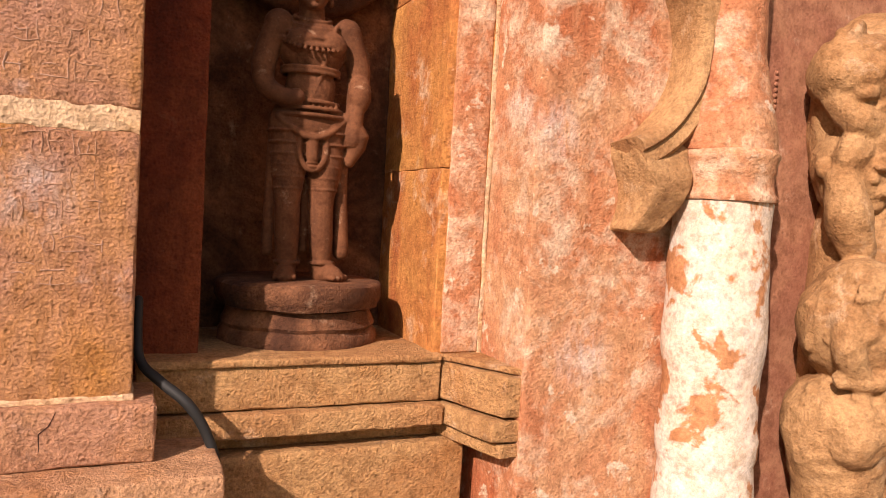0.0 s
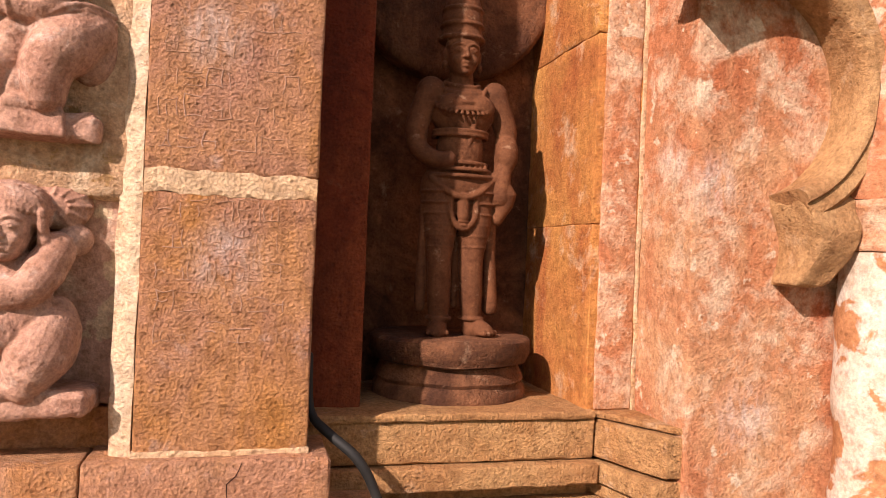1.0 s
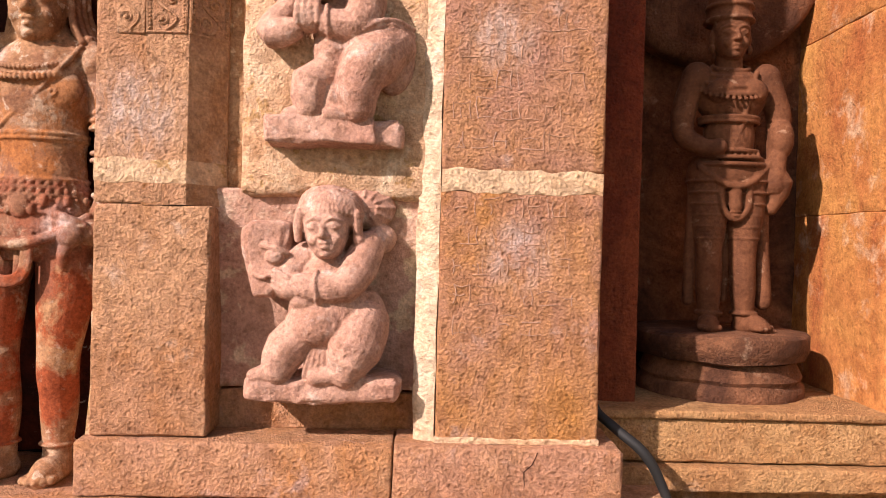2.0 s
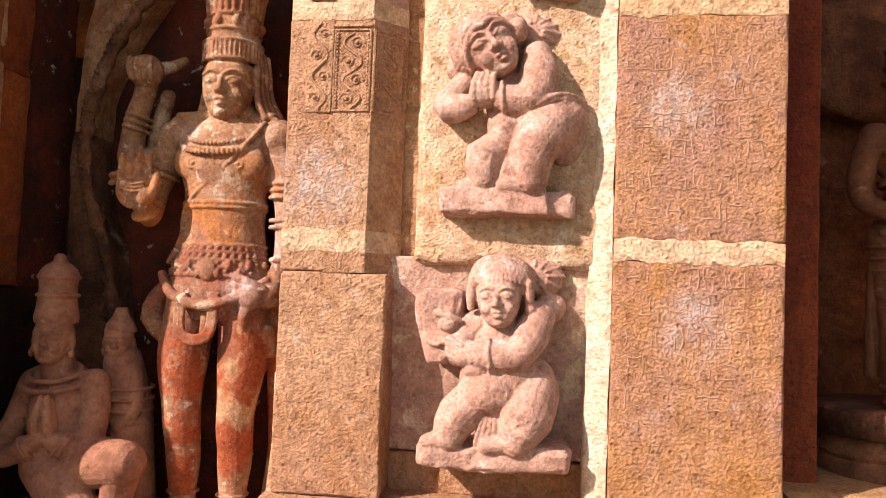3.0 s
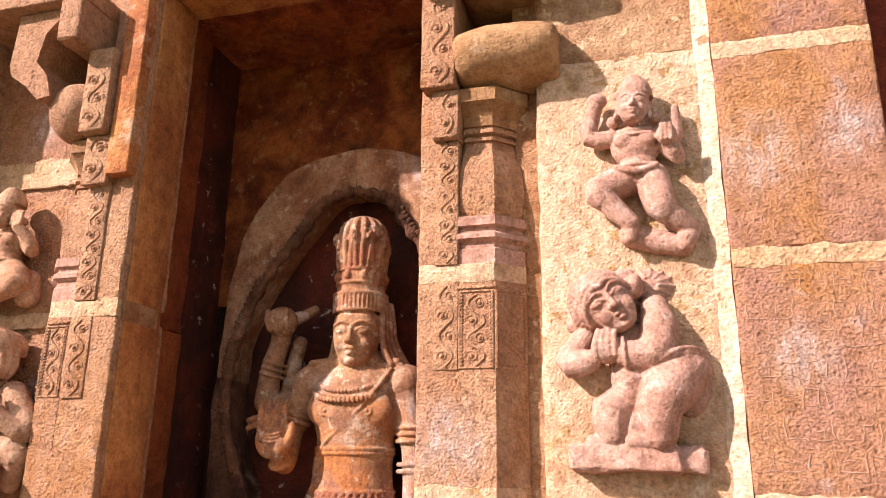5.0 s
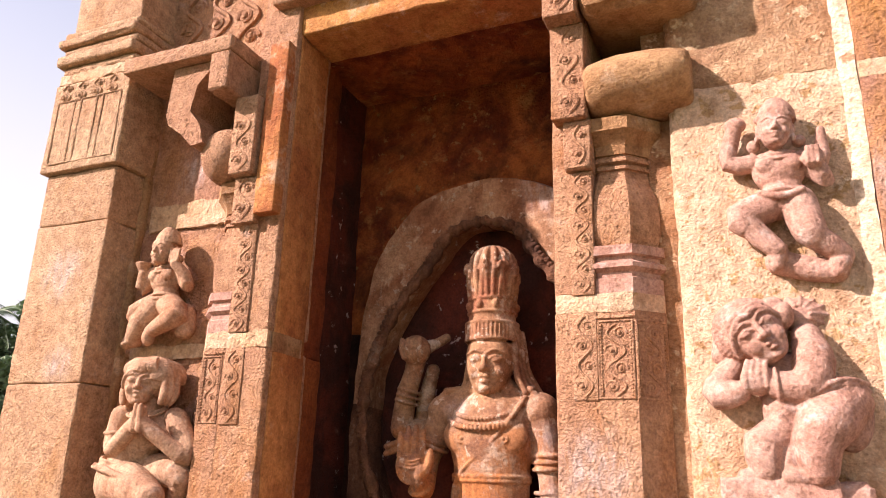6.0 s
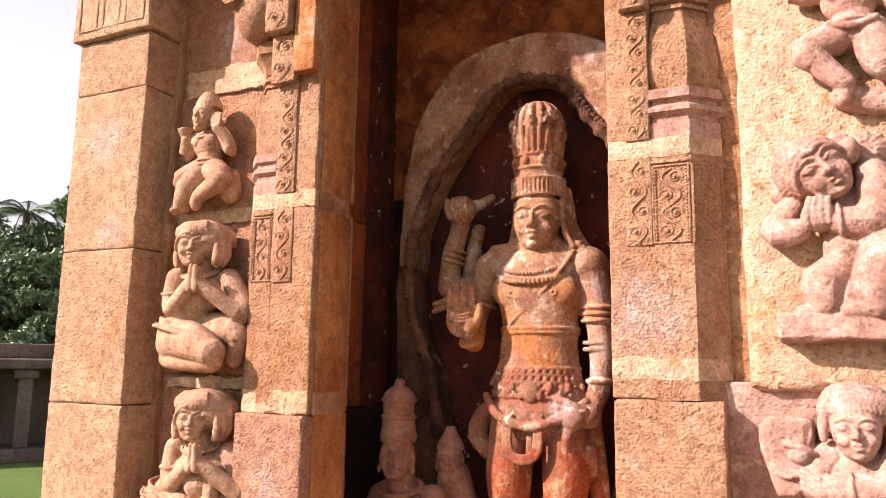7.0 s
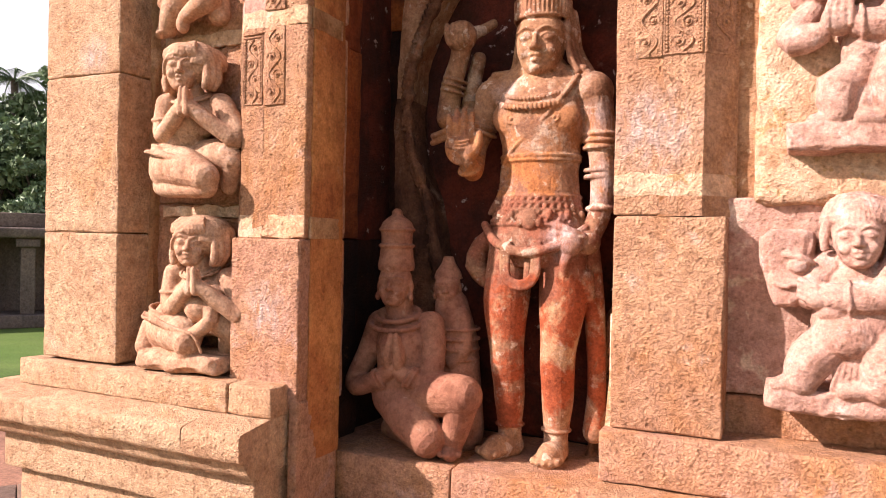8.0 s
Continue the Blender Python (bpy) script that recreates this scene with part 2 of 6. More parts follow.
# Brown stains, with the shadow under the cornice put into the same colour.
BROWNWASH = stone("stained_shaded_limewash", (0.46, 0.23, 0.10), (0.62, 0.38, 0.20), (0.24, 0.09, 0.04), pale=(0.82, 0.60, 0.37), stain_amount=0.65, pale_amount=0.35, flake=0.3, flake_scale=6.0, flake_colour=(0.78, 0.55, 0.32), streak=1.5, relief=0.8, big=3.5)
CHALK = stone("worn_pale_lettering", (0.58, 0.37, 0.27), (0.52, 0.30, 0.19), (0.5, 0.27, 0.13), pale=(0.7, 0.52, 0.42), relief=0.3)
GRASS = stone("lawn", (0.10, 0.19, 0.025), (0.14, 0.22, 0.04), (0.07, 0.12, 0.02), pale=(0.2, 0.25, 0.07), grain=30, big=0.3, relief=0.8)
PAVING = stone("paving_stone", (0.36, 0.25, 0.17), (0.30, 0.20, 0.13), (0.26, 0.17, 0.11), pale=(0.48, 0.38, 0.29), big=0.8)
GREY = stone("old_grey_stone", (0.22, 0.17, 0.13), (0.15, 0.12, 0.095), (0.04, 0.035, 0.03), pale=(0.2, 0.17, 0.14), big=0.6, grain=12, streak=4.0)
EARTH = stone("red_earth", (0.46, 0.24, 0.14), (0.40, 0.21, 0.12), (0.2, 0.1, 0.06), pale=(0.45, 0.3, 0.2), big=0.5, grain=25)


def plain(name, colour, rough=0.6, vary=0.3):
    m = bpy.data.materials.new(name)
    m.use_nodes = True
    nt = m.node_tree
    geo = nt.nodes.new("ShaderNodeNewGeometry")
    n = noise_tex(nt, geo.outputs["Position"], 6.0)
    c = mix(nt, ramp(nt, n, 0.35, 0.65), tuple(k * (1 - vary) for k in colour), tuple(min(1, k * (1 + vary)) for k in colour))
    island = mix(nt, geo.outputs["Random Per Island"], tuple(0.6 for _ in colour), (1.0, 1.0, 1.0))
    nt.links.new(mix(nt, 1.0, c, island, "MULTIPLY"), nt.nodes["Principled BSDF"].inputs["Base Color"])
    nt.nodes["Principled BSDF"].inputs["Roughness"].default_value = rough
    return m


LEAF = plain("leaves", (0.17, 0.25, 0.11))
BARK = plain("bark", (0.10, 0.07, 0.05))
CABLE = plain("black_cable", (0.010, 0.011, 0.011), 0.7)


# ---- mesh tools ----
class Geo:
    def __init__(self):
        self.v, self.f = [], []

    def add(self, verts, faces):
        n = len(self.v)
        self.v.extend(tuple(p) for p in verts)
        self.f.extend(tuple(i + n for i in face) for face in faces)
        return self

    def warp(self, amount, scale=12.0, seed=0.0, fine=0.0):
        """Uneven, hand-cut surface."""
        for i, p in enumerate(self.v):
            q = Vector(p)
            d = noise.noise_vector(q * scale + Vector((seed, seed * 0.3, 0))) * amount
            if fine:
                d += noise.noise_vector(q * scale * 4 + Vector((seed, 7, 0))) * fine
            self.v[i] = tuple(q + d)
        return self


def ticks(a, b, r, step):
    n = max(1, int((b - a - 2 * r) / step + 0.5))
    return [a, a + r * 0.35] + [a + r + (b - a - 2 * r) * i / n for i in range(n + 1)] + [b - r * 0.35, b]


def rbox(g, x0, x1, y0, y1, z0, z1, r=0.008, step=0.045, rough=0.0022, seed=None, skew=None):
    """A stone block with rounded, worn edges and an uneven face."""
    r = min(r, (x1 - x0) / 3, (y1 - y0) / 3, (z1 - z0) / 3)
    X, Y, Z = ticks(x0, x1, r, step), ticks(y0, y1, r, step), ticks(z0, z1, r, step)
    index, verts, faces = {}, [], []
    seed = random.random() * 50 if seed is None else seed

    def vert(i, j, k):
        key = (i, j, k)
        if key not in index:
            p = Vector((X[i], Y[j], Z[k]))
            c = Vector((min(max(p.x, x0 + r), x1 - r), min(max(p.y, y0 + r), y1 - r), min(max(p.z, z0 + r), z1 - r)))
            d = p - c
            edge = sum(abs(a) > 1e-9 for a in d) > 1
            if d.length > 1e-9:
                wear = 1.0
                if edge:
                    wear = 1.0 - 0.9 * max(0.0, noise.noise(p * 14 + Vector((seed, 0, 3))))
                p = c + d.normalized() * r * wear
            p += noise.noise_vector(p * 9 + Vector((seed, 0, 0))) * rough + noise.noise_vector(p * 33 + Vector((seed, 5, 0))) * rough * 0.45
            index[key] = len(verts)
            verts.append(p)
        return index[key]

    nx, ny, nz = len(X) - 1, len(Y) - 1, len(Z) - 1
    for i in range(nx):
        for j in range(ny):
            faces.append((vert(i, j, 0), vert(i, j + 1, 0), vert(i + 1, j + 1, 0), vert(i + 1, j, 0)))
            faces.append((vert(i, j, nz), vert(i + 1, j, nz), vert(i + 1, j + 1, nz), vert(i, j + 1, nz)))
        for k in range(nz):
            faces.append((vert(i, 0, k), vert(i + 1, 0, k), vert(i + 1, 0, k + 1), vert(i, 0, k + 1)))
            faces.append((vert(i, ny, k), vert(i, ny, k + 1), vert(i + 1, ny, k + 1), vert(i + 1, ny, k)))
    for j in range(ny):
        for k in range(nz):
            faces.append((vert(0, j, k), vert(0, j, k + 1), vert(0, j + 1, k + 1), vert(0, j + 1, k)))
            faces.append((vert(nx, j, k), vert(nx, j + 1, k), vert(nx, j + 1, k + 1), vert(nx, j, k + 1)))
    if skew:
        verts = [skew(p) for p in verts]
    return g.add(verts, faces)


def loft(g, rings, closed_ends=True):
    """Skin a row of equal rings of points."""
    n, verts, faces = len(rings[0]), [p for ring in rings for p in ring], []
    for a in range(len(rings) - 1):
        for i in range(n):
            j = (i + 1) % n
            faces.append((a * n + i, a * n + j, (a + 1) * n + j, (a + 1) * n + i))
    if closed_ends:
        faces.append(tuple(range(n - 1, -1, -1)))
        faces.append(tuple((len(rings) - 1) * n + i for i in range(n)))
    return g.add(verts, faces)


def prism(g, outline, z0, z1, steps=1):
    """An upright prism over a plan outline, counter-clockwise from above."""
    return loft(g, [[(x, y, z0 + (z1 - z0) * k / steps) for x, y in outline] for k in range(steps + 1)])


def run_x(g, profile, x0, x1, step=0.06, x_of=None):
    """A moulding: a (y, z) profile drawn along x."""
    n = max(1, int((x1 - x0) / step))
    return loft(g, [[(x0 + (x1 - x0) * k / n, y, z) for y, z in profile] for k in range(n + 1)])


def turned(g, centre, profile, n=8, phase=22.5, squash=1.0):
    """A turned or faceted shaft: (radius, z) profile round an upright axis."""
    a = [radians(phase) + 2 * math.pi * i / n for i in range(n)]
    return loft(g, [[(centre[0] + r * math.cos(t), centre[1] + squash * r * math.sin(t), z) for t in a] for r, z in profile])


def ball(g, c, r, turn=(0, 0, 0), n=14):
    """An ellipsoid."""
    r = (r, r, r) if isinstance(r, (int, float)) else r
    m = Matrix.LocRotScale(c, Euler([radians(a) for a in turn]), r)
    rings = []
    for k in range(1, n):
        t = math.pi * k / n
        rings.append([tuple(m @ Vector((math.sin(t) * math.cos(u), math.sin(t) * math.sin(u), -math.cos(t)))) for u in (2 * math.pi * i / (2 * n) for i in range(2 * n))])
    return loft(g, rings)


def limb(g, points, radii, n=22, flat=1.0):
    """A tapering round limb through points, with rounded ends."""
    pts = [Vector(p) for p in points]
    if isinstance(radii, (int, float)):
        radii = [radii] * len(pts)
    dense, rad = [], []
    for i in range(len(pts) - 1):
        p0, p1, p2, p3 = pts[max(i - 1, 0)], pts[i], pts[i + 1], pts[min(i + 2, len(pts) - 1)]
        steps = max(2, int((p2 - p1).length / 0.025))
        for s in range(steps):
            u = s / steps
            dense.append(0.5 * (2 * p1 + (p2 - p0) * u + (2 * p0 - 5 * p1 + 4 * p2 - p3) * u * u + (3 * p1 - p0 - 3 * p2 + p3) * u ** 3))
            rad.append(radii[i] + (radii[i + 1] - radii[i]) * (3 * u * u - 2 * u ** 3))
    dense.append(pts[-1])
    rad.append(radii[-1])
    rings, side = [], None
    way0, way1 = (dense[1] - dense[0]).normalized(), (dense[-1] - dense[-2]).normalized()
    line = [(dense[0] - way0 * rad[0] * s, rad[0] * c, way0) for s, c in ((0.95, 0.25), (0.75, 0.66), (0.4, 0.91))]
    for i, p in enumerate(dense):
        way = (dense[min(i + 1, len(dense) - 1)] - dense[max(i - 1, 0)]).normalized()
        line.append((p, rad[i], way))
    line += [(dense[-1] + way1 * rad[-1] * s, rad[-1] * c, way1) for s, c in ((0.4, 0.91), (0.75, 0.66), (0.95, 0.25))]
    for p, r, way in line:
        if side is None:
            side = way.orthogonal().normalized()
        side = (side - way * side.dot(way)).normalized()
        other = way.cross(side)
        rings.append([tuple(p + r * (math.cos(t) * side + flat * math.sin(t) * other)) for t in (2 * math.pi * i / n for i in range(n))])
    return loft(g, rings)


def hoop(g, c, rx, ry, r, tilt=(0, 0, 0), n=28, start=0, end=360):
    """A ring or part of one, lying level before the tilt."""
    m = Matrix.LocRotScale(c, Euler([radians(a) for a in tilt]), None)
    pts = [m @ Vector((rx * math.cos(t), ry * math.sin(t), 0)) for t in (radians(start + (end - start) * i / n) for i in range(n + 1))]
    return limb(g, pts, r, 8)


def spot(ob):
    p = Vector((0, 0, 0))
    while ob is not None:
        p += ob.location
        ob = ob.parent
    return p


def mesh_of(name, g, material, at, sharp=38):
    me = bpy.data.meshes.new(name)
    me.from_pydata([(p[0] - at.x, p[1] - at.y, p[2] - at.z) for p in g.v], [], g.f)
    me.validate()
    me.materials.append(material)
    me.polygons.foreach_set("use_smooth", [True] * len(me.polygons))
    me.set_sharp_from_angle(angle=radians(sharp))
    return me


def thing(name, at, label, category, group="", kind=""):
    ob = new(name)
    ob.location, ob.empty_display_size = at, 0.1
    return tagged(ob, label, category, group, kind)


def part(name, g, material, parent, label="", sharp=38, kind=""):
    ob = new(name, mesh_of(name, g, material, spot(parent), sharp))
    ob.parent = parent
    return tagged(ob, label, kind=kind)


def solid(name, g, material, at, label, category, group="", kind="", sharp=38):
    ob = new(name, mesh_of(name, g, material, Vector(at), sharp))
    ob.location = at
    return tagged(ob, label, category, group, kind)


def carved(name, g, material, at, label, voxel=0.007, smooth=3, group="", category="statue"):
    """A carved figure: the forms are fused into one skin."""
    ob = solid(name, g, material, at, label, category, group, sharp=80)
    fuse = ob.modifiers.new("fuse", "REMESH")
    fuse.mode, fuse.voxel_size, fuse.use_smooth_shade = "VOXEL", voxel, True
    if smooth:
        soft = ob.modifiers.new("soften", "SMOOTH")
        soft.factor, soft.iterations = 0.5, smooth
    return ob


def block(parent, material, x0, x1, y0, y1, z0, z1, name="stone_block", label="", **k):
    return part(name, rbox(Geo(), x0, x1, y0, y1, z0, z1, **k), material, parent, label)


def joint(parent, x0, x1, y0, y1, z0, z1):
    """A flush lime joint whose edges smear unevenly over the stones."""
    mid, seed = (z0 + z1) / 2, random.random() * 9
    def smear(p):
        s = 1 if p.z > mid else -1
        return Vector((p.x, p.y, p.z + s * (0.010 * noise.noise(Vector((p.x * 11 + seed, s * 3.0, 0))) + 0.006 * noise.noise(Vector((p.x * 40, seed, s))))))
    g = rbox(Geo(), x0, x1, y0, y1, z0, z1, r=0.002, rough=0.002, step=0.015, skew=smear)
    return part("mortar_joint", g, MORTAR, parent, "pale lime mortar joint")


# ---- ground and distance ----
def bearing(azimuth, distance, z=0.0):
    """A place so many degrees to the left of straight ahead, seen from beside the niche."""
    a = radians(azimuth)
    return Vector((-0.92 - distance * math.sin(a), -0.16 + distance * math.cos(a), z))


g, n = Geo(), 24
g.add([(-2500 + 5000 * i / n, -2500 + 5000 * j / n, 0) for j in range(n + 1) for i in range(n + 1)],
      [(j * (n + 1) + i, j * (n + 1) + i + 1, (j + 1) * (n + 1) + i + 1, (j + 1) * (n + 1) + i) for j in range(n) for i in range(n)])
solid("ground", g, GRASS, (0, 0, 0), "level green lawn of the temple court", "ground", kind="structure")
walkway = thing("pavement", (-6, 3, 0), "pale flagstone walk with a strip of red earth", "pavement", kind="structure")
across = radians(55)
side = Vector((math.cos(across), math.sin(across), 0))
ahead = Vector((-math.sin(across), math.cos(across), 0))
home = Vector((-0.92, -0.16, 0))


def laid(u0, u1, d0, d1, z0, z1, name, material, parent, r=0.01):
    """A slab lying across the view to the court: u along it, d away from the temple."""
    g = rbox(Geo(), u0, u1, d0, d1, z0, z1, r=r, step=0.5, rough=0.004, skew=lambda p: home + side * p.x + ahead * p.y + Vector((0, 0, p.z)))
    return part(name, g, material, parent)


laid(-9, 9, 8.6, 13.9, -0.2, 0.03, "earth_strip", EARTH, walkway)
for i in range(-5, 6):
    for j in range(3):
        laid(i * 1.2 + 0.3 * (j % 2), i * 1.2 + 1.19 + 0.3 * (j % 2), 5.0 + j * 1.2, 6.19 + j * 1.2, -0.2, 0.06, "paving_slab", PAVING, walkway)

# Unseen apron of paving below the facade, added for warm bounce light.
for i in range(-6, 10):
    for j in range(-6, 4):
        laid(i * 1.25 + 0.4 * (j % 2), i * 1.25 + 1.24 + 0.4 * (j % 2), j * 1.25, j * 1.25 + 1.24, -0.2, 0.05, "paving_slab", PAVING, walkway)
cloister = thing("cloister", bearing(55, 23.5), "low dark weathered stone cloister with piers and a parapet", "building")
laid(-9, 9, 23.0, 26.0, 0.0, 0.35, "base_step", GREY, cloister, 0.03)
laid(-9, 9, 24.4, 26.0, 0.35, 2.5, "back_wall", GREY, cloister, 0.03)
laid(-9, 9, 23.1, 26.0, 2.45, 2.75, "eave_slab", GREY, cloister, 0.08)
laid(-9, 9, 23.5, 26.0, 2.75, 3.15, "parapet", GREY, cloister, 0.05)
for i in range(-6, 7):
    laid(i * 1.45, i * 1.45 + 0.36, 23.3, 23.66, 0.35, 2.45, "pier", GREY, cloister, 0.03)
    laid(i * 1.45 - 0.12, i * 1.45 + 0.48, 23.2, 23.75, 2.2, 2.45, "pier_capital", GREY, cloister, 0.05)


def tree(at, height, spread, seed, leaves):
    rng = np.random.RandomState(seed)
    t = thing("tree", at, "broad leafy green tree beyond the cloister", "tree", "court trees")
    g = Geo()
    limb(g, [at, at + Vector((0.15, 0, height * 0.25)), at + Vector((0.0, 0.1, height * 0.5))], [0.28, 0.22, 0.16], 10)
    clumps = []
    for k in range(26):
        a, q = rng.uniform(0, 6.28), rng.uniform(0.15, 1) ** 0.6
        zz = rng.uniform(0.3, 1.0)
        reach = spread * q * math.sin(math.pi * min(0.93, 0.2 + 0.78 * zz)) ** 0.6
        c = at + Vector((math.cos(a) * reach, math.sin(a) * reach, height * (0.22 + 0.74 * zz)))
        clumps.append((c, rng.uniform(0.5, 1.0) * spread * 0.34))
        limb(g, [at + Vector((0, 0, height * 0.4)), (at + Vector((0, 0, height * 0.5)) + c) / 2, c], [0.09, 0.05, 0.02], 6)
    part("trunk", g, BARK, t)
    per = leaves // len(clumps)
    verts, faces = [], []
    for c, r in clumps:
        d = rng.normal(size=(per, 3))
        d /= np.linalg.norm(d, axis=1)[:, None]
        p = np.array(c) + d * (r * rng.uniform(0.35, 1.08, (per, 1)) ** 0.5) * np.array([1, 1, 0.75])
        u = rng.normal(size=(per, 3))
        u /= np.linalg.norm(u, axis=1)[:, None]
        w = np.cross(u, rng.normal(size=(per, 3)))
        w /= np.linalg.norm(w, axis=1)[:, None]
        s = rng.uniform(0.07, 0.15, (per, 1))
        base = len(verts)
        quad = np.stack([p - u * s, p + w * s * 0.5, p + u * s, p - w * s * 0.5], 1).reshape(-1, 3)
        verts.extend(map(tuple, quad))
        faces.extend((base + 4 * i, base + 4 * i + 1, base + 4 * i + 2, base + 4 * i + 3) for i in range(per))
    g = Geo()
    g.add(verts, faces)
    part("crown", g, LEAF, t, "dense dark green leaves", kind="stuff")


for az, dist, h, s, k in ((52.6, 29, 9.4, 2.6, 1), (55.2, 31, 7.4, 2.6, 2), (58.2, 30, 8.0, 2.8, 3), (53.9, 27.5, 6.2, 1.9, 4), (57.0, 28, 5.6, 2.0, 6), (50.0, 32, 8.2, 2.8, 5)):
    tree(bearing(az, dist), h, s, k, 11000)
palm_at = bearing(55.6, 30)
palm = thing("palm_tree", palm_at, "tall palm with drooping fronds behind the trees", "tree")
part("trunk", limb(Geo(), [palm_at, palm_at + Vector((0.2, 0, 4)), palm_at + Vector((0.1, 0, 7.9))], [0.2, 0.15, 0.12], 10), BARK, palm)
rng = random.Random(5)
for k in range(16):
    a, up = k * 2.4, rng.uniform(-0.2, 1.1)
    g, top = Geo(), palm_at + Vector((0.1, 0, 7.9))
    way = Vector((math.cos(a), math.sin(a), 0))
    pts = [top + way * 1.9 * s + Vector((0, 0, up * s * 1.3 - 1.5 * s * s)) for s in (0, 0.25, 0.5, 0.75, 1.0)]
    limb(g, pts, [0.03, 0.03, 0.025, 0.02, 0.01], 5)
    across_way = Vector((-way.y, way.x, 0))
    for j in range(4, 36):
        s = j / 36
        p = top + way * 1.9 * s + Vector((0, 0, up * s * 1.3 - 1.5 * s * s))
        for q in (-1, 1):
            tip = p + across_way * q * 0.42 * math.sin(math.pi * s) ** 0.5 + way * 0.22 - Vector((0, 0, 0.2))
            g.add([p, p + way * 0.05, tip], [(0, 1, 2)])
    part("frond", g, LEAF, palm)

# ---- the body of the building behind the carved face ----
core = thing("wall_core", (-1.2, 3.3, 0), "plain stone mass of the temple behind the niches", "wall", kind="structure")
# The lower back wall is darkened in its colour, where little light reaches.
block(core, SHADESTONE, -2.75, -1.25, 2.86, 3.2, 1.5, 5.3, "niche_back_wall", step=0.08, rough=0.012)
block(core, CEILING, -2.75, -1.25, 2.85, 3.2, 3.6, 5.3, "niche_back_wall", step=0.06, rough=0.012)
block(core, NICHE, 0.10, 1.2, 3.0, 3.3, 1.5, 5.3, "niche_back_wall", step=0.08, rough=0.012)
block(core, TAN, -3.72, -2.72, 2.32, 3.2, 1.2, 5.6, "wall_mass", step=0.2)
block(core, TAN, -1.28, 0.0, 2.45, 3.2, 1.2, 5.6, "wall_mass", step=0.2)
block(core, TAN, 1.26, 4.5, 2.30, 3.3, 1.2, 5.6, "wall_mass", step=0.3)
block(core, TAN, -3.75, 4.5, 3.18, 9.0, 0.0, 5.6, "wall_mass", step=1.0)
block(core, TAN, -3.70, 4.5, 2.4, 3.2, 0.0, 1.5, "wall_mass", step=0.3)
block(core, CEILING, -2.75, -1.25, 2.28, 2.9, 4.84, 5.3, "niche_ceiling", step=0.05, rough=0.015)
block(core, SHADESTONE, 0.1, 1.2, 2.5, 3.02, 4.84, 5.3, "niche_ceiling", step=0.1)

floor = thing("niche_floor", (-1.95, 2.6, 1.5), "worn stone sill slab inside the tall niche", "floor", kind="structure")
block(floor, PINK, -2.74, -2.02, 2.285, 2.9, 1.60, 1.788, step=0.04, rough=0.006)
block(floor, PINK, -2.015, -1.3, 2.28, 2.9, 1.60, 1.79, step=0.04, rough=0.006)
block(floor, PINK, -2.50, -1.42, 2.24, 2.9, 1.30, 1.598, step=0.05, rough=0.004)
cheek = thing("niche_cheeks", (-1.95, 2.6, 1.5), "dark side walls of the tall niche", "wall", kind="structure")
# Cheek steps from red to near black with depth: fading light in the colours.
for z0, z1, m in ((1.5, 2.62, SHADESTONE), (2.622, 3.42, RUST), (3.422, 4.9, RUST)):
    block(cheek, m, -2.84, -2.60, 2.27, 2.56, z0, z1, "side_wall", "side wall in red wash with shade in its colour" if m is RUST else "", step=0.05, rough=0.012)
block(cheek, SHADESTONE, -2.84, -2.63, 2.55, 2.95, 1.5, 2.62, "side_wall", step=0.06, rough=0.012)
block(cheek, BACKRED, -2.84, -2.625, 2.55, 2.95, 2.622, 4.9, "side_wall", "side wall in red paint with shade in its colour", step=0.06, rough=0.012)
block(cheek, SHADESTONE, -1.32, -1.22, 2.42, 2.95, 1.5, 4.9, "side_wall", step=0.12)


# ---- ornament ----
def on_front(y):
    return lambda u, z, d: (u, y - d, z)


def vine(g, place, u0, u1, z0, z1, r=0.005, waves=None):
    """A running scroll: a waving stem with a curl in every bend."""
    w, h = u1 - u0, z1 - z0
    waves = waves or max(1, round(h / (w * 2.1)))
    mid, amp = (u0 + u1) / 2, w * 0.33
    n = waves * 12
    limb(g, [place(mid + amp * math.sin(2 * math.pi * waves * k / n), z0 + h * k / n, -0.0012) for k in range(n + 1)], r, 6)
    for k in range(2 * waves):
        zc, s = z0 + h * (k + 0.5) / (2 * waves), (-1 if k % 2 == 0 else 1)
        uc, R = mid + s * w * 0.16, min(w * 0.26, h / (4.4 * waves))
        pts = []
        for j in range(15):
            a, q = j * 0.62, R * (1 - j / 17)
            pts.append(place(uc + s * q * math.cos(a), zc + q * math.sin(a) * 0.95, -0.0012))
        limb(g, pts, r * 0.85, 5)
        ball(g, place(uc, zc, 0.001), r * 1.5, n=4)


def beads(g, place, u, z0, z1, r=0.005):
    n = int((z1 - z0) / (2.2 * r))
    for k in range(n):
        ball(g, place(u, z0 + (z1 - z0) * (k + 0.5) / n, 0), r, n=4)


def frame_line(g, place, u0, u1, z0, z1, r=0.004):
    limb(g, [place(u0, z0, 0), place(u1, z0, 0)], r, 5)
    limb(g, [place(u0, z1, 0), place(u1, z1, 0)], r, 5)
    limb(g, [place(u0, z0, 0), place(u0, z1, 0)], r, 5)
    limb(g, [place(u1, z0, 0), place(u1, z1, 0)], r, 5)


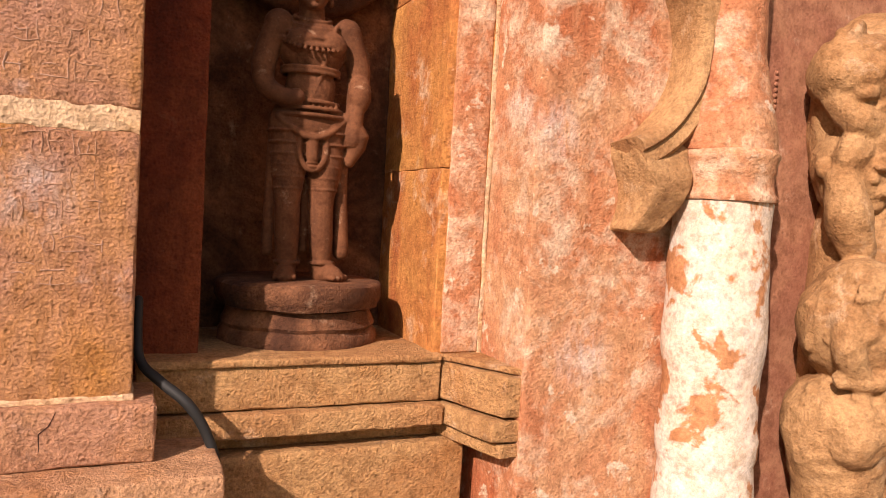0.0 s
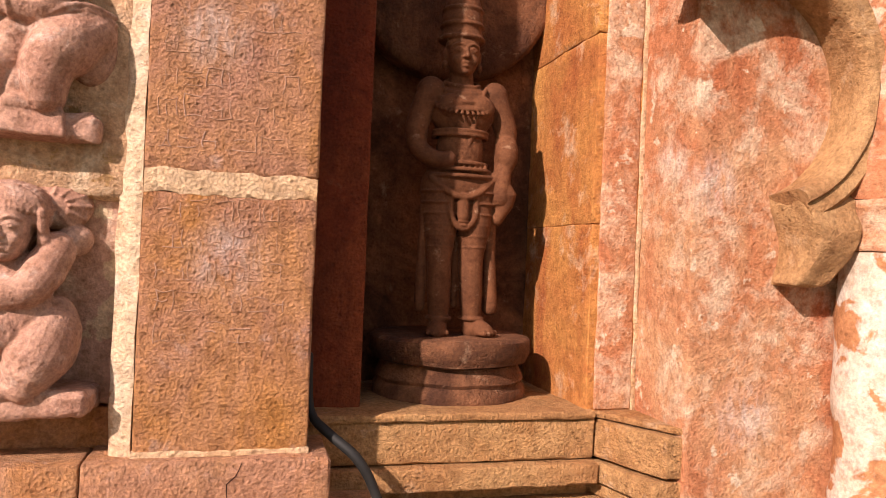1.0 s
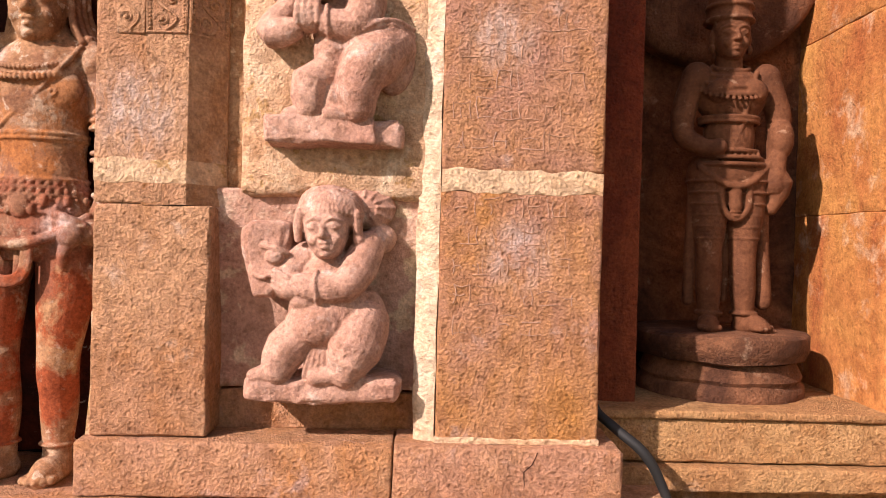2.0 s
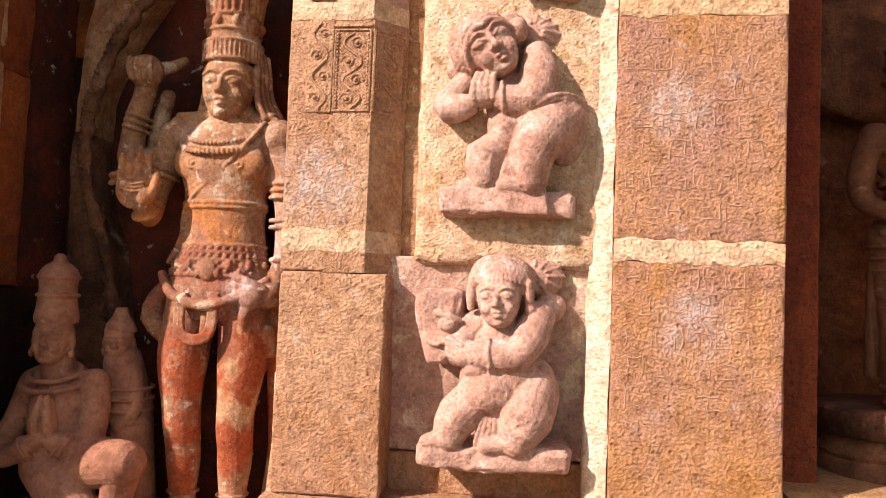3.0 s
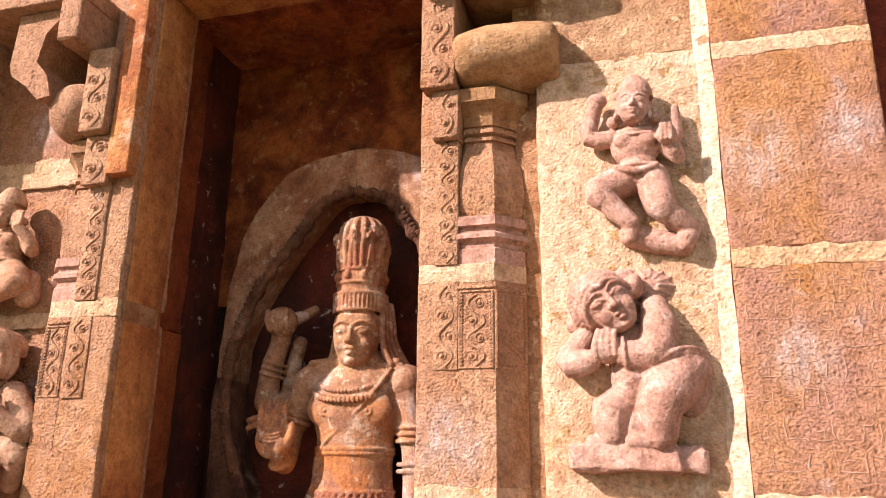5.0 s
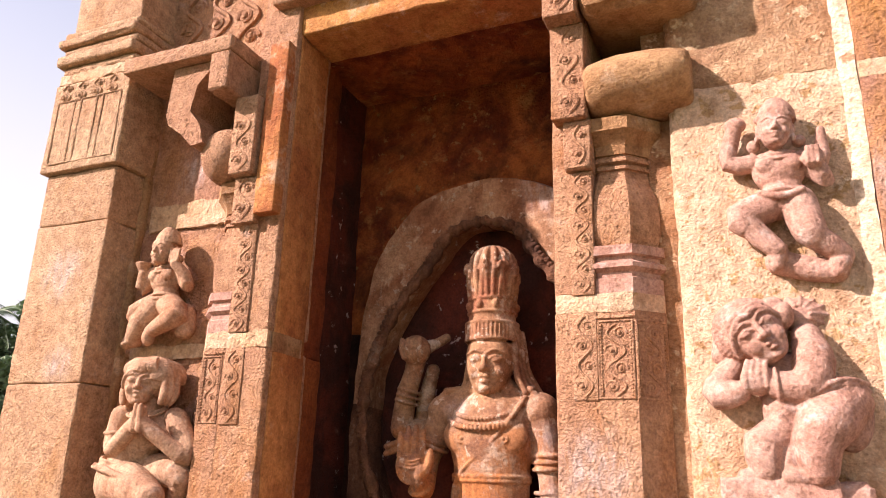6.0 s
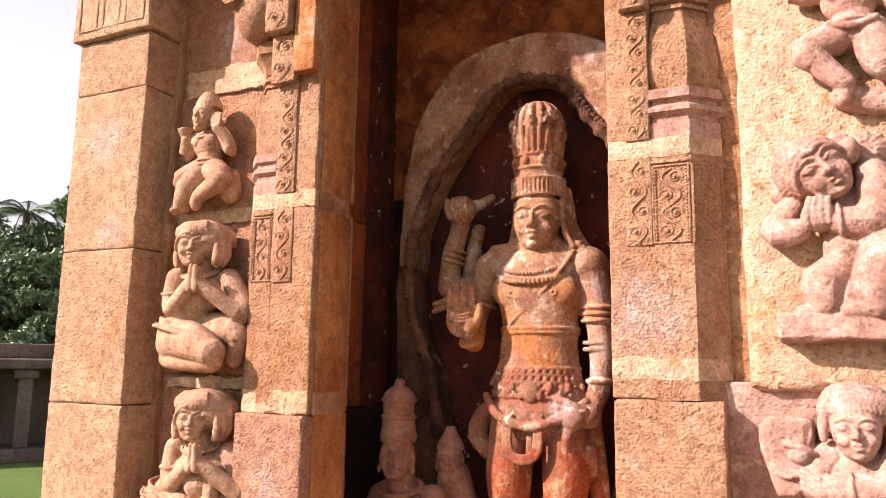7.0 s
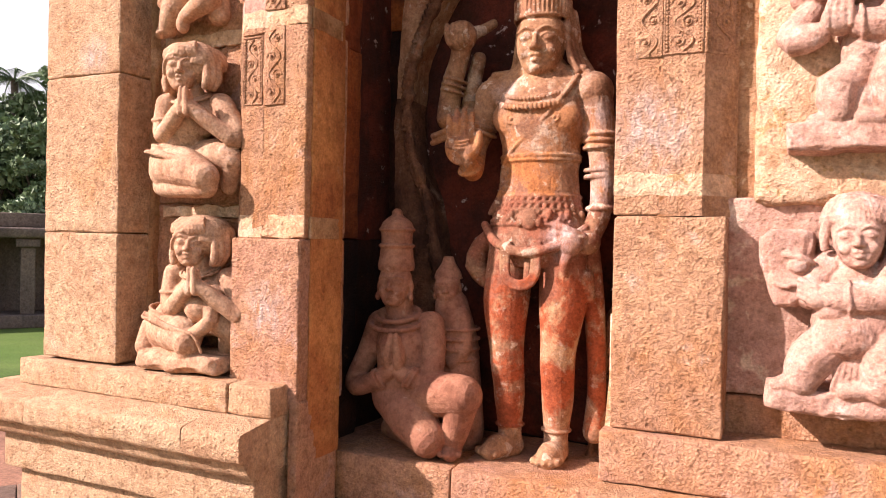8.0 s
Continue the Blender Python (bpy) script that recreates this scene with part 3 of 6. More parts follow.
def glyph_rows(g, x0, x1, y, z0, z1, pitch=0.086, seed=1):
    """Rows of short raised bars where worn carved writing can no longer be read."""
    rng = random.Random(seed)
    z = z1 - pitch * 0.6
    while z > z0 + 0.03:
        x = x0 + rng.uniform(0.0, 0.02)
        while x < x1 - 0.06:
            w, h = rng.uniform(0.028, 0.06), rng.uniform(0.036, 0.056)
            if rng.random() < 0.9:
                strokes = [(x, z, x, z + h), (x + w, z, x + w, z + h), (x, z, x + w, z), (x, z + h, x + w, z + h),
                           (x + w * 0.5, z, x + w * 0.5, z + h * 0.6), (x, z + h * 0.5, x + w * 0.6, z + h * 0.5)]
                for a, b, c, d in rng.sample(strokes, rng.choice((2, 3, 3, 4))):
                    j = 0.004
                    limb(g, [(a + rng.uniform(-j, j), y, b + rng.uniform(-j, j)), ((a + c) / 2 + rng.uniform(-j, j) * 1.6, y, (b + d) / 2 + rng.uniform(-j, j) * 1.6),
                             (c + rng.uniform(-j, j), y, d + rng.uniform(-j, j))], rng.uniform(0.0012, 0.002), 5)
            x += w + rng.uniform(0.012, 0.024)
        z -= pitch
    return g


# ---- inscribed pilaster ----
pil = thing("inscribed_pilaster", (-0.19, 2.2, 2.05), "square stone pilaster with rows of worn carved inscription", "pilaster")
shafts = []
for z0, z1 in ((2.052, 2.778), (2.834, 3.493), (3.541, 4.20), (4.245, 5.3)):
    shafts.append(block(pil, INSCRIBED, -0.425, 0.045, 2.15, 2.6, z0, z1, label="pink-brown granite block with orange streaks", step=0.03))
part("inscription", glyph_rows(Geo(), -0.40, 0.02, 2.1496, 2.86, 3.47, seed=3), CHALK, shafts[1], "rows of worn carved characters", kind="stuff")
part("inscription", glyph_rows(Geo(), -0.39, 0.01, 2.1496, 2.33, 2.76, seed=8), CHALK, shafts[0], "rows of worn carved characters", kind="stuff")
for z0, z1 in ((2.772, 2.84), (3.487, 3.547), (4.194, 4.251)):
    joint(pil, -0.424, 0.044, 2.1488, 2.5, z0, z1)
block(pil, MORTAR, -0.43, 0.05, 2.146, 2.4, 2.044, 2.068, "mortar_joint", r=0.006, rough=0.006, step=0.02)

# ---- recess with the small reliefs ----
rec = thing("recess_wall", (-0.75, 2.35, 2.05), "shallow wall recess with limewashed and pink stone courses", "wall", kind="structure")
def lean(p):
    """The lower panel leans forward towards its top."""
    return Vector((p.x, p.y - (0.075 * min(1.0, max(0.0, (p.z - 2.35) / 0.42)) if p.y < 2.4 else 0.0), p.z))


def seam(z0, z1):
    """Closes the rounded upper and lower edges of a plaster course against the next."""
    return lambda p: Vector((p.x, p.y, p.z + (0.028 * (1 if p.z > (z0 + z1) / 2 else -1) if p.y < 2.4 and min(p.z - z0, z1 - p.z) < 0.05 else 0.0)))


block(rec, PINK, -1.10, -0.40, 2.29, 2.5, 2.04, 2.165, step=0.03, rough=0.006)
block(rec, PANEL, -1.10, -0.40, 2.29, 2.5, 2.168, 2.775, step=0.03, rough=0.006, skew=lean)
# Brown upper course stands for the shadow cast by cornice and capital above.
for z0, z1, wash in ((2.775, 4.26, CREAM), (4.262, 5.3, BROWNWASH)):
    block(rec, BROWNWASH, -1.10, -0.95, 2.252, 2.5, z0, z1, step=0.03, rough=0.007, r=0.004)
    block(rec, wash, -1.012, -0.40, 2.182, 2.5, z0, z1, step=0.025, rough=0.007, r=0.03, skew=seam(z0, z1))

fillet = prism(Geo(), [(-0.492, 2.195), (-0.472, 2.176), (-0.448, 2.163), (-0.4275, 2.158), (-0.41, 2.30), (-0.492, 2.30)], 2.05, 5.3, 90).warp(0.006, 9, 4, 0.003)
part("plaster_fillet", fillet, LIME, rec, "bright limewashed fillet in the corner", 50)

# ---- plinth ledge under the middle bay ----
ledge = thing("plinth_ledge", (-0.66, 2.3, 1.5), "projecting stone ledge course under the pilasters", "plinth", kind="structure")
block(ledge, PINK, -1.435, -0.545, 2.10, 2.5, 1.892, 2.047, rough=0.004)
corner = block(ledge, PINK, -0.541, 0.107, 2.098, 2.5, 1.89, 2.05, rough=0.004)
g = limb(Geo(), [(-0.135, 2.0975, 2.04), (-0.150, 2.0972, 2.005), (-0.172, 2.0975, 1.985), (-0.170, 2.0972, 1.95), (-0.176, 2.0975, 1.91)], [0.001, 0.0016, 0.0014, 0.0018, 0.001], 6)
part("crack", g, SHADESTONE, corner, "thin dark crack")
block(ledge, TAN, -1.435, 0.277, 1.95, 2.5, 1.72, 1.888, rough=0.005)
block(ledge, TAN, -1.43, 0.22, 2.05, 2.5, 1.2, 1.72)


skirt = loft(Geo(), [[(-1.40, 2.16, z), (-1.40, 2.62, z), (-1.425 - w, 2.62, z), (-1.42 - w * 0.8, 2.40, z), (-1.42 - w * 0.3, 2.17, z)] for z, w in ((1.70, 0.10), (1.79, 0.095), (1.86, 0.07), (1.95, 0.05), (2.05, 0.032), (2.2, 0.015), (2.4, 0.0))])
part("plaster_skirt", skirt.warp(0.008, 8, 2, 0.003), CREAM, ledge, "flaring plaster skirt beside the niche floor", 60)

# ---- flanking pilasters of the tall niche ----
def oct_part(name, c, profile, material, parent, label="", warp=0.002):
    dense = [profile[0]]
    for (r0, z0), (r1, z1) in zip(profile, profile[1:]):
        k = max(1, int((z1 - z0) / 0.04))
        dense += [(r0 + (r1 - r0) * i / k, z0 + (z1 - z0) * i / k) for i in range(1, k + 1)]
    return part(name, turned(Geo(), c, [(r * 1.0824, z) for r, z in dense], 8).warp(warp, 10, 2, warp * 0.4), material, parent, label, 25)


def flank(xe, s, y, wide, strip, oct_at, ap, dz, foot, label):
    """One flanking pilaster. xe: edge at the niche, s: +1 where it grows to the right."""
    def X(a, b):
        return (min(xe + s * a, xe + s * b), max(xe + s * a, xe + s * b))
    p = thing("carved_pilaster", (xe + s * 0.17, y + 0.05, 2.05), label, "pilaster", "niche pilasters")
    yb = y + 0.27
    fx0, fx1, fy, fz0, fz1 = foot
    block(p, PINK if s < 0 else TAN, fx0, fx1, fy, yb, fz0, fz1, "foot_block", "plain square foot block of pinkish stone", step=0.03, rough=0.003)
    c = (xe + s * oct_at, y + ap)
    z0, z1, z2, z3 = fz1 + 0.003, 3.20 + dz, 3.488 + dz, 3.545 + dz
    j0, j1 = z0 + (0.06 if s > 0 else 0.002), z0 + (0.125 if s > 0 else 0.085)
    joint(p, *X(0.003, oct_at + ap * 0.41), y - 0.0015, yb - 0.1, j0, j1)
    oct_part("joint_ring", c, [(ap + 0.001, j0), (ap + 0.001, j1)], CREAM, p)
    block(p, TAN, *X(0, oct_at), y, yb, z0, z2, "shaft_block", step=0.03, rough=0.003)
    block(p, TAN, *X(0, strip[1] - 0.003), y, yb, z3, 5.0, "shaft_block", step=0.03, rough=0.003)
    joint(p, *X(0.003, oct_at + ap * 0.41), y - 0.0015, yb - 0.1, z2 - 0.004, z3 + 0.004)
    oct_part("shaft", c, [(ap, z0 - 0.002), (ap, z2)], TAN, p, "plain chamfered shaft")
    oct_part("joint_ring", c, [(ap - 0.002, z2 - 0.002), (ap - 0.002, z3 + 0.002)], CREAM, p)
    half = ap * 0.414
    fx, fy0 = c[0], y
    g = Geo()
    front = on_front(y - 0.001)
    u0, u1 = sorted((fx - half + 0.004, fx + half - 0.01))
    vine(g, front, u0 + 0.012, u1 - 0.012, z1 + 0.012, z2 - 0.045, 0.0045, 2)
    frame_line(g, front, u0, u1, z1 + 0.004, z2 - 0.035)
    beads(g, front, u0 + 0.008, z1 + 0.01, z2 - 0.04)
    beads(g, front, u1 - 0.006, z1 + 0.01, z2 - 0.04)
    limb(g, [front(u0, z2 - 0.02, 0), front(u1, z2 - 0.02, 0)], 0.006, 6)
    part("scroll_panel", g, TAN, p, "raised carved scrollwork between beaded borders", 60)
    q = s * 0.70710678
    corner = (fx + s * half, y)

    def chamfer(u, z, d):
        return (corner[0] + q * u + q * d, corner[1] + 0.70710678 * u - 0.70710678 * d, z)
    g, w = Geo(), 2 * half
    vine(g, chamfer, 0.024, w - 0.02, z1 + 0.012, z2 - 0.045, 0.0045, 2)
    frame_line(g, chamfer, 0.004, w - 0.004, z1 + 0.004, z2 - 0.035)
    beads(g, chamfer, 0.012, z1 + 0.01, z2 - 0.04)
    beads(g, chamfer, w - 0.010, z1 + 0.01, z2 - 0.04)
    part("scroll_panel", g, TAN, p, "", 60)
    a, b = X(*strip)
    g = Geo()
    rbox(g, a, b, y - 0.006, y + 0.05, z1 - 0.004, z2 - 0.002, r=0.004, rough=0.002)
    vine(g, on_front(y - 0.007), a + 0.006, b - 0.006, z1 + 0.01, z2 - 0.015, 0.0045, 2)
    part("scroll_strip", g, TAN, p, "narrow carved scroll band", 60)
    g = Geo()
    rbox(g, a, b, y - 0.008, y + 0.05, z3, 3.99 + dz, r=0.004, rough=0.002)
    vine(g, on_front(y - 0.009), a + 0.008, b - 0.006, z3 + 0.01, 3.98 + dz, 0.0045, 4)
    part("scroll_strip", g, TAN, p, "narrow carved scroll band", 60)
    k = ap / 0.15
    oct_part("base_moulding", c, [(0.147 * k, z3), (0.147 * k, 3.60 + dz), (0.138 * k, 3.605 + dz), (0.138 * k, 3.622 + dz), (0.158 * k, 3.635 + dz), (0.158 * k, 3.65 + dz),
                               (0.14 * k, 3.662 + dz), (0.14 * k, 3.675 + dz), (0.156 * k, 3.68 + dz), (0.156 * k, 3.712 + dz)], RELIEF, p, "grey-pink ring mouldings", 0.001)
    oct_part("vase", c, [(0.132 * k, 3.712 + dz), (0.146 * k, 3.76 + dz), (0.148 * k, 3.82 + dz), (0.138 * k, 3.9 + dz), (0.116 * k, 3.97 + dz), (0.112 * k, 4.0 + dz)], TAN, p, "faceted vase-shaped neck with leaf carving")
    g = Geo()
    for j in (-1, 0, 1):
        limb(g, [front(fx + j * half * 0.5, 3.76 + dz, -0.012), front(fx + j * half * 0.7, 3.84 + dz, -0.012), front(fx + j * half * 0.2, 3.90 + dz, -0.02)], [0.008, 0.006, 0.003], 6)
    part("leaf_carving", g, TAN, p, "", 60)
    oct_part("neck_moulding", c, [(0.122 * k, 4.0 + dz), (0.122 * k, 4.012 + dz), (0.11 * k, 4.016 + dz), (0.11 * k, 4.024 + dz), (0.126 * k, 4.028 + dz), (0.126 * k, 4.042 + dz), (0.115 * k, 4.046 + dz), (0.115 * k, 4.056 + dz)], TAN, p, "", 0.001)
    oct_part("capital", c, [(0.122 * k, 4.056 + dz), (0.128 * k, 4.09 + dz), (0.158 * k, 4.13 + dz), (0.166 * k, 4.135 + dz), (0.17 * k, 4.182 + dz)], GOLD, p, "flaring faceted capital")
    return p


lp = flank(-1.418, 1, 2.15, 0.26, (0.060, 0.141), 0.203, 0.15, 0.0, (-1.414, -1.082, 2.148, 2.05, 2.712),
           "stone pilaster with square foot, scrollwork panel and vase capital")
# Neck takes the shade colour for the dark gap under the cushion.
oct_part("capital_neck", (-1.215, 2.30), [(0.10, 4.18), (0.10, 4.24)], SHADESTONE, lp)
pillow = [[(x, 2.22 + k * 0.20 * math.cos(t), 4.305 + k * 0.115 * math.sin(t)) for t in (2 * math.pi * i / 28 for i in range(28))]
          for x, k in ((-1.285, 0.62), (-1.28, 0.8), (-1.265, 0.9), (-1.22, 0.97), (-1.16, 1.0), (-1.10, 1.0), (-1.04, 1.0), (-0.98, 0.97), (-0.94, 0.9), (-0.925, 0.8), (-0.92, 0.62))]
part("cushion", loft(Geo(), pillow).warp(0.008, 9, 3, 0.003), GOLD, lp, "bulging rounded cushion block, carved and worn")
for a, b, y, z0, z1 in ((-1.405, -1.28, 2.085, 4.18, 4.56), (-1.37, -1.272, 2.115, 3.995, 4.178), (-1.415, -1.29, 2.01, 4.56, 4.9)):
    g = rbox(Geo(), a, b, y, 2.3, z0, z1, r=0.006)
    vine(g, on_front(y - 0.001), a + 0.03, b - 0.012, z0 + 0.02, z1 - 0.02, 0.006, 1 if z1 - z0 < 0.3 else 2)
    part("bracket", g, TAN, lp, "square bracket end with a carved scroll", 50)
block(lp, GOLD, -1.29, -0.88, 2.0, 2.45, 4.56, 4.86, "corbel", "rounded corbel beam", r=0.06)
fcp = flank(-2.50, -1, 2.03, 0.26, (0.10, 0.19), 0.245, 0.12, -0.085, (-2.812, -2.50, 2.0, 2.0, 2.618),
            "pinkish stone pilaster with scroll strip and bracket capital")
g = rbox(Geo(), -2.725, -2.61, 1.95, 2.1, 4.10, 4.45, r=0.006)
vine(g, on_front(1.949), -2.715, -2.62, 4.12, 4.43, 0.006, 2)
part("bracket", g, TAN, fcp, "square bracket end with a carved scroll", 50)
g = rbox(Geo(), -2.715, -2.60, 1.99, 2.1, 3.90, 4.098, r=0.006)
vine(g, on_front(1.989), -2.705, -2.61, 3.92, 4.09, 0.006, 1)
part("bracket", g, TAN, fcp, "square bracket end with a carved scroll", 50)
block(fcp, ORANGE, -2.60, -2.502, 1.98, 2.1, 3.93, 4.70, "bracket_cheek", r=0.006)
g = Geo()
ball(g, (-2.80, 2.04, 4.22), (0.115, 0.12, 0.125))
part("cushion", g, TAN, fcp, "rounded cushion block")
block(fcp, TAN, -3.30, -2.70, 1.85, 2.16, 4.625, 4.70, "corbel_beam", "flat corbel slab", r=0.008)
block(fcp, TAN, -2.80, -2.702, 1.852, 2.14, 4.45, 4.624, "corbel_beam", "dropped corbel end", r=0.008)
prof = [(-3.04, 4.62), (-3.05, 4.40), (-3.03, 4.35), (-2.96, 4.30), (-2.89, 4.235), (-2.83, 4.24), (-2.86, 4.33), (-2.92, 4.40), (-2.90, 4.52), (-2.84, 4.58), (-2.80, 4.62)]
g = loft(Geo(), [[(x, y, z) for x, z in prof] for y in (2.16, 2.09, 2.02, 1.95, 1.90)]).warp(0.004, 9, 5)
part("corbel_scroll", g, TAN, fcp, "curved corbel underside", 50)

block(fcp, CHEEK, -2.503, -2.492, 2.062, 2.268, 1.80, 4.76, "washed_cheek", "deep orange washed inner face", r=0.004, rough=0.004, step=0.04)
for z0, z1 in ((2.62, 2.70), (3.385, 3.46)):
    block(fcp, GOLD, -2.5, -2.4885, 2.05, 2.24, z0, z1, "mortar_joint", r=0.003, rough=0.004, step=0.02)

# ---- corner pilaster and its recess ----
fp = thing("corner_pilaster", (-3.57, 2.0, 2.1), "tan granite corner pilaster with carved capital blocks", "pilaster")
for z0, z1 in ((2.10, 2.626), (2.628, 3.272), (3.274, 3.982), (3.984, 4.236)):
    block(fp, SUNTAN, -3.785, -3.352, 1.95, 2.5, z0, z1, step=0.03, rough=0.003)
cap = block(fp, SUNTAN, -3.81, -3.332, 1.922, 2.5, 4.24, 4.70, "capital_block", "panelled capital block with a scroll border", step=0.03, rough=0.003)
g = Geo()
frame_line(g, on_front(1.921), -3.77, -3.37, 4.28, 4.60, 0.004)
for u in (-3.66, -3.62, -3.52, -3.48):
    limb(g, [on_front(1.921)(u, 4.28, 0), on_front(1.921)(u, 4.60, 0)], 0.004, 5)
for k in range(4):
    vine(g, on_front(1.921), -3.77 + 0.1 * k, -3.69 + 0.1 * k, 4.60, 4.69, 0.006, 1)
part("panel_carving", g, SUNTAN, cap, "", 60)
joint(fp, -3.80, -3.35, 1.925, 2.4, 4.70, 4.755)
for z0, z1, o in ((4.755, 4.80, 0.0), (4.80, 4.86, 0.03), (4.86, 4.90, 0.01), (4.90, 4.95, 0.035), (4.95, 4.99, 0.015)):
    block(fp, SUNTAN, -3.80 - o, -3.33, 1.93 - o, 2.5, z0, z1, "ring_moulding", r=0.014)
block(fp, SUNTAN, -3.79, -3.35, 1.94, 2.5, 4.99, 5.6, step=0.04)
fr = thing("far_recess_wall", (-3.1, 2.2, 2.1), "orange-washed wall recess behind small carved figures", "wall", kind="structure")
for z0, z1, m in ((2.05, 2.70, PINK), (2.70, 2.755, PINK), (2.757, 3.40, PINK), (3.402, 3.99, PINK), (3.992, 4.62, PINK), (4.622, 5.6, PINK)):
    block(fr, m, -3.42, -2.60, 2.15, 2.4, z0, z1, step=0.03, rough=0.006)
for z0, z1 in ((2.70, 2.745), (3.385, 3.445), (3.97, 4.09)):
    joint(fr, -3.30, -2.70, 2.135, 2.3, z0, z1)
block(fr, GOLD, -3.385, -3.335, 2.11, 2.3, 2.11, 4.6, "plaster_fillet", r=0.014, rough=0.012, step=0.03)
g = Geo()
for k in range(3):
    vine(g, on_front(2.147), -3.30 + 0.17 * k, -3.14 + 0.17 * k, 4.72, 5.2, 0.013, 2)
part("foliage_carving", g, PINK, fr, "deep curling foliage relief", 60)

fl = thing("corner_plinth", (-3.2, 2.0, 1.5), "stepped stone plinth with a rounded cornice moulding", "plinth", kind="structure")
block(fl, SUNTAN, -3.865, -2.735, 1.90, 2.3, 1.985, 2.09, rough=0.004)
block(fl, SUNTAN, -2.731, -2.54, 1.902, 2.3, 1.985, 2.094, rough=0.004)
block(fl, PINK, -2.535, -2.495, 1.995, 2.26, 1.2, 2.03, rough=0.004)


def cyma(x):
    return [(2.3, 1.986), (1.93, 1.986), (1.9, 1.984), (1.77, 1.968), (1.752, 1.962), (1.746, 1.95), (1.745, 1.885), (1.752, 1.87), (1.768, 1.858),
            (1.785, 1.852), (1.79, 1.838), (1.797, 1.82), (1.812, 1.80), (1.835, 1.79), (1.86, 1.792), (1.873, 1.80), (2.3, 1.80)]


for a, b in ((-4.0, -3.62), (-3.617, -2.80), (-2.797, -2.545)):
    part("cornice", run_x(Geo(), cyma(0), a, b, 0.03).warp(0.005, 9, a, 0.002), SUNTAN, fl, "rolled cornice moulding with worn edges", 50)
block(fl, SUNTAN, -3.88, -2.56, 1.85, 2.3, 1.645, 1.798, rough=0.004)
block(fl, SUNTAN, -3.83, -2.94, 1.89, 2.3, 0.8, 1.643)
block(fl, PINK, -2.90, -2.58, 1.92, 2.3, 0.8, 1.643)
lin = thing("lintel", (-1.95, 2.2, 4.75), "heavy stone lintel beam over the niche", "lintel", kind="structure")
block(lin, ORANGE, -2.50, -1.42, 2.05, 2.30, 4.765, 5.2, step=0.04, rough=0.005)
block(lin, TAN, -2.62, -1.40, 1.98, 2.30, 4.90, 5.3, step=0.04, rough=0.005)

# ---- second niche with stepped painted jambs ----
nj = thing("niche_jamb", (1.1, 2.4, 2.1), "ochre and red washed stepped jamb of the second niche", "wall", kind="structure")
block(nj, REDDARK, 0.0, 0.245, 2.47, 3.1, 1.9, 5.3, step=0.06)
for z0, z1 in ((2.09, 2.7675), (2.7685, 3.45), (3.451, 5.3)):
    block(nj, ORANGE, 1.032, 1.26, 2.385, 3.1, z0, z1, step=0.035, rough=0.004, r=0.004)
block(nj, RED, 1.225, 2.7, 2.07, 2.6, 1.4, 5.3, step=0.04, rough=0.004, r=0.0025)
block(nj, MORTAR, 1.208, 1.228, 2.378, 2.5, 2.10, 5.0, "plaster_fillet", r=0.006, rough=0.005, step=0.03)
block(nj, RED, 1.062, 1.206, 2.379, 2.5, 2.11, 5.0, "plaster_face", r=0.006, rough=0.004, step=0.04)
ss = thing("niche_sill", (0.65, 2.5, 1.9), "stepped stone sill slabs below the second niche", "plinth", kind="structure")


def sill(z0, z1, yf, corner, m=SILL, **k):
    block(ss, m, 0.06, 1.06, yf, 3.1, z0, z1, rough=0.004, step=0.03, **k)
    x0, x1, y1 = 1.062, corner, 2.082
    g = rbox(Geo(), 0.0, 0.34, 0.0, 0.5, z0 + 0.002, z1 - 0.004, r=0.006, step=0.03,
             skew=lambda p: Vector((x0 + p.x + (corner - x0) * max(0.0, 1 - p.y / (yf + 0.03 - y1)) * (1 - p.x / 0.34), y1 + p.y, p.z)))
    part("stone_block", g, m, ss)


sill(1.945, 2.085, 2.36, 1.17)
sill(2.085, 2.112, 2.345, 1.225)
sill(1.865, 1.94, 2.315, 1.13)
sill(1.81, 1.863, 2.40, 1.16)
block(ss, SILL, 0.06, 1.15, 2.33, 3.1, 1.2, 1.808)

# ---- column, bracket and arch band beside the second niche ----
wc = thing("plastered_column", (1.85, 1.95, 1.3), "round engaged column with peeling white lime plaster", "column")
shaft = []
for k in range(0, 40):
    z = 1.4 + (2.70 - 1.4) * k / 39
    shaft.append((0.166 + 0.004 * math.sin(z * 9) + 0.003 * math.sin(z * 23 + 1), z))
shaft = [(r + (0.01 if 1.83 < z < 1.92 else 0), z) for r, z in shaft]
part("shaft", turned(Geo(), (1.895, 1.94), shaft, 40).warp(0.006, 5, 1, 0.002), WHITE, wc, "white lime plaster peeling to red ochre", 60)
part("collar", turned(Geo(), (1.895, 1.94), [(0.172, 2.70), (0.178, 2.715), (0.168, 2.73), (0.162, 2.76), (0.166, 2.79), (0.172, 2.80), (0.168, 2.825), (0.174, 2.84), (0.178, 2.855), (0.172, 2.865), (0.166, 2.87)], 40).warp(0.006, 8, 1, 0.002), RED, wc, "ringed collar in ochre plaster", 60)
part("neck", turned(Geo(), (1.895, 1.96), [(0.178, 2.868), (0.176, 2.92), (0.165, 2.98), (0.145, 3.06), (0.125, 3.2), (0.115, 3.4), (0.12, 4.2)], 24).warp(0.006, 8, 1, 0.002), RED, wc, "tapering ochre-washed upper shaft", 30)
band = thing("arch_band", (1.5, 2.0, 2.6), "projecting curved stone band springing from a bracket block", "arch")
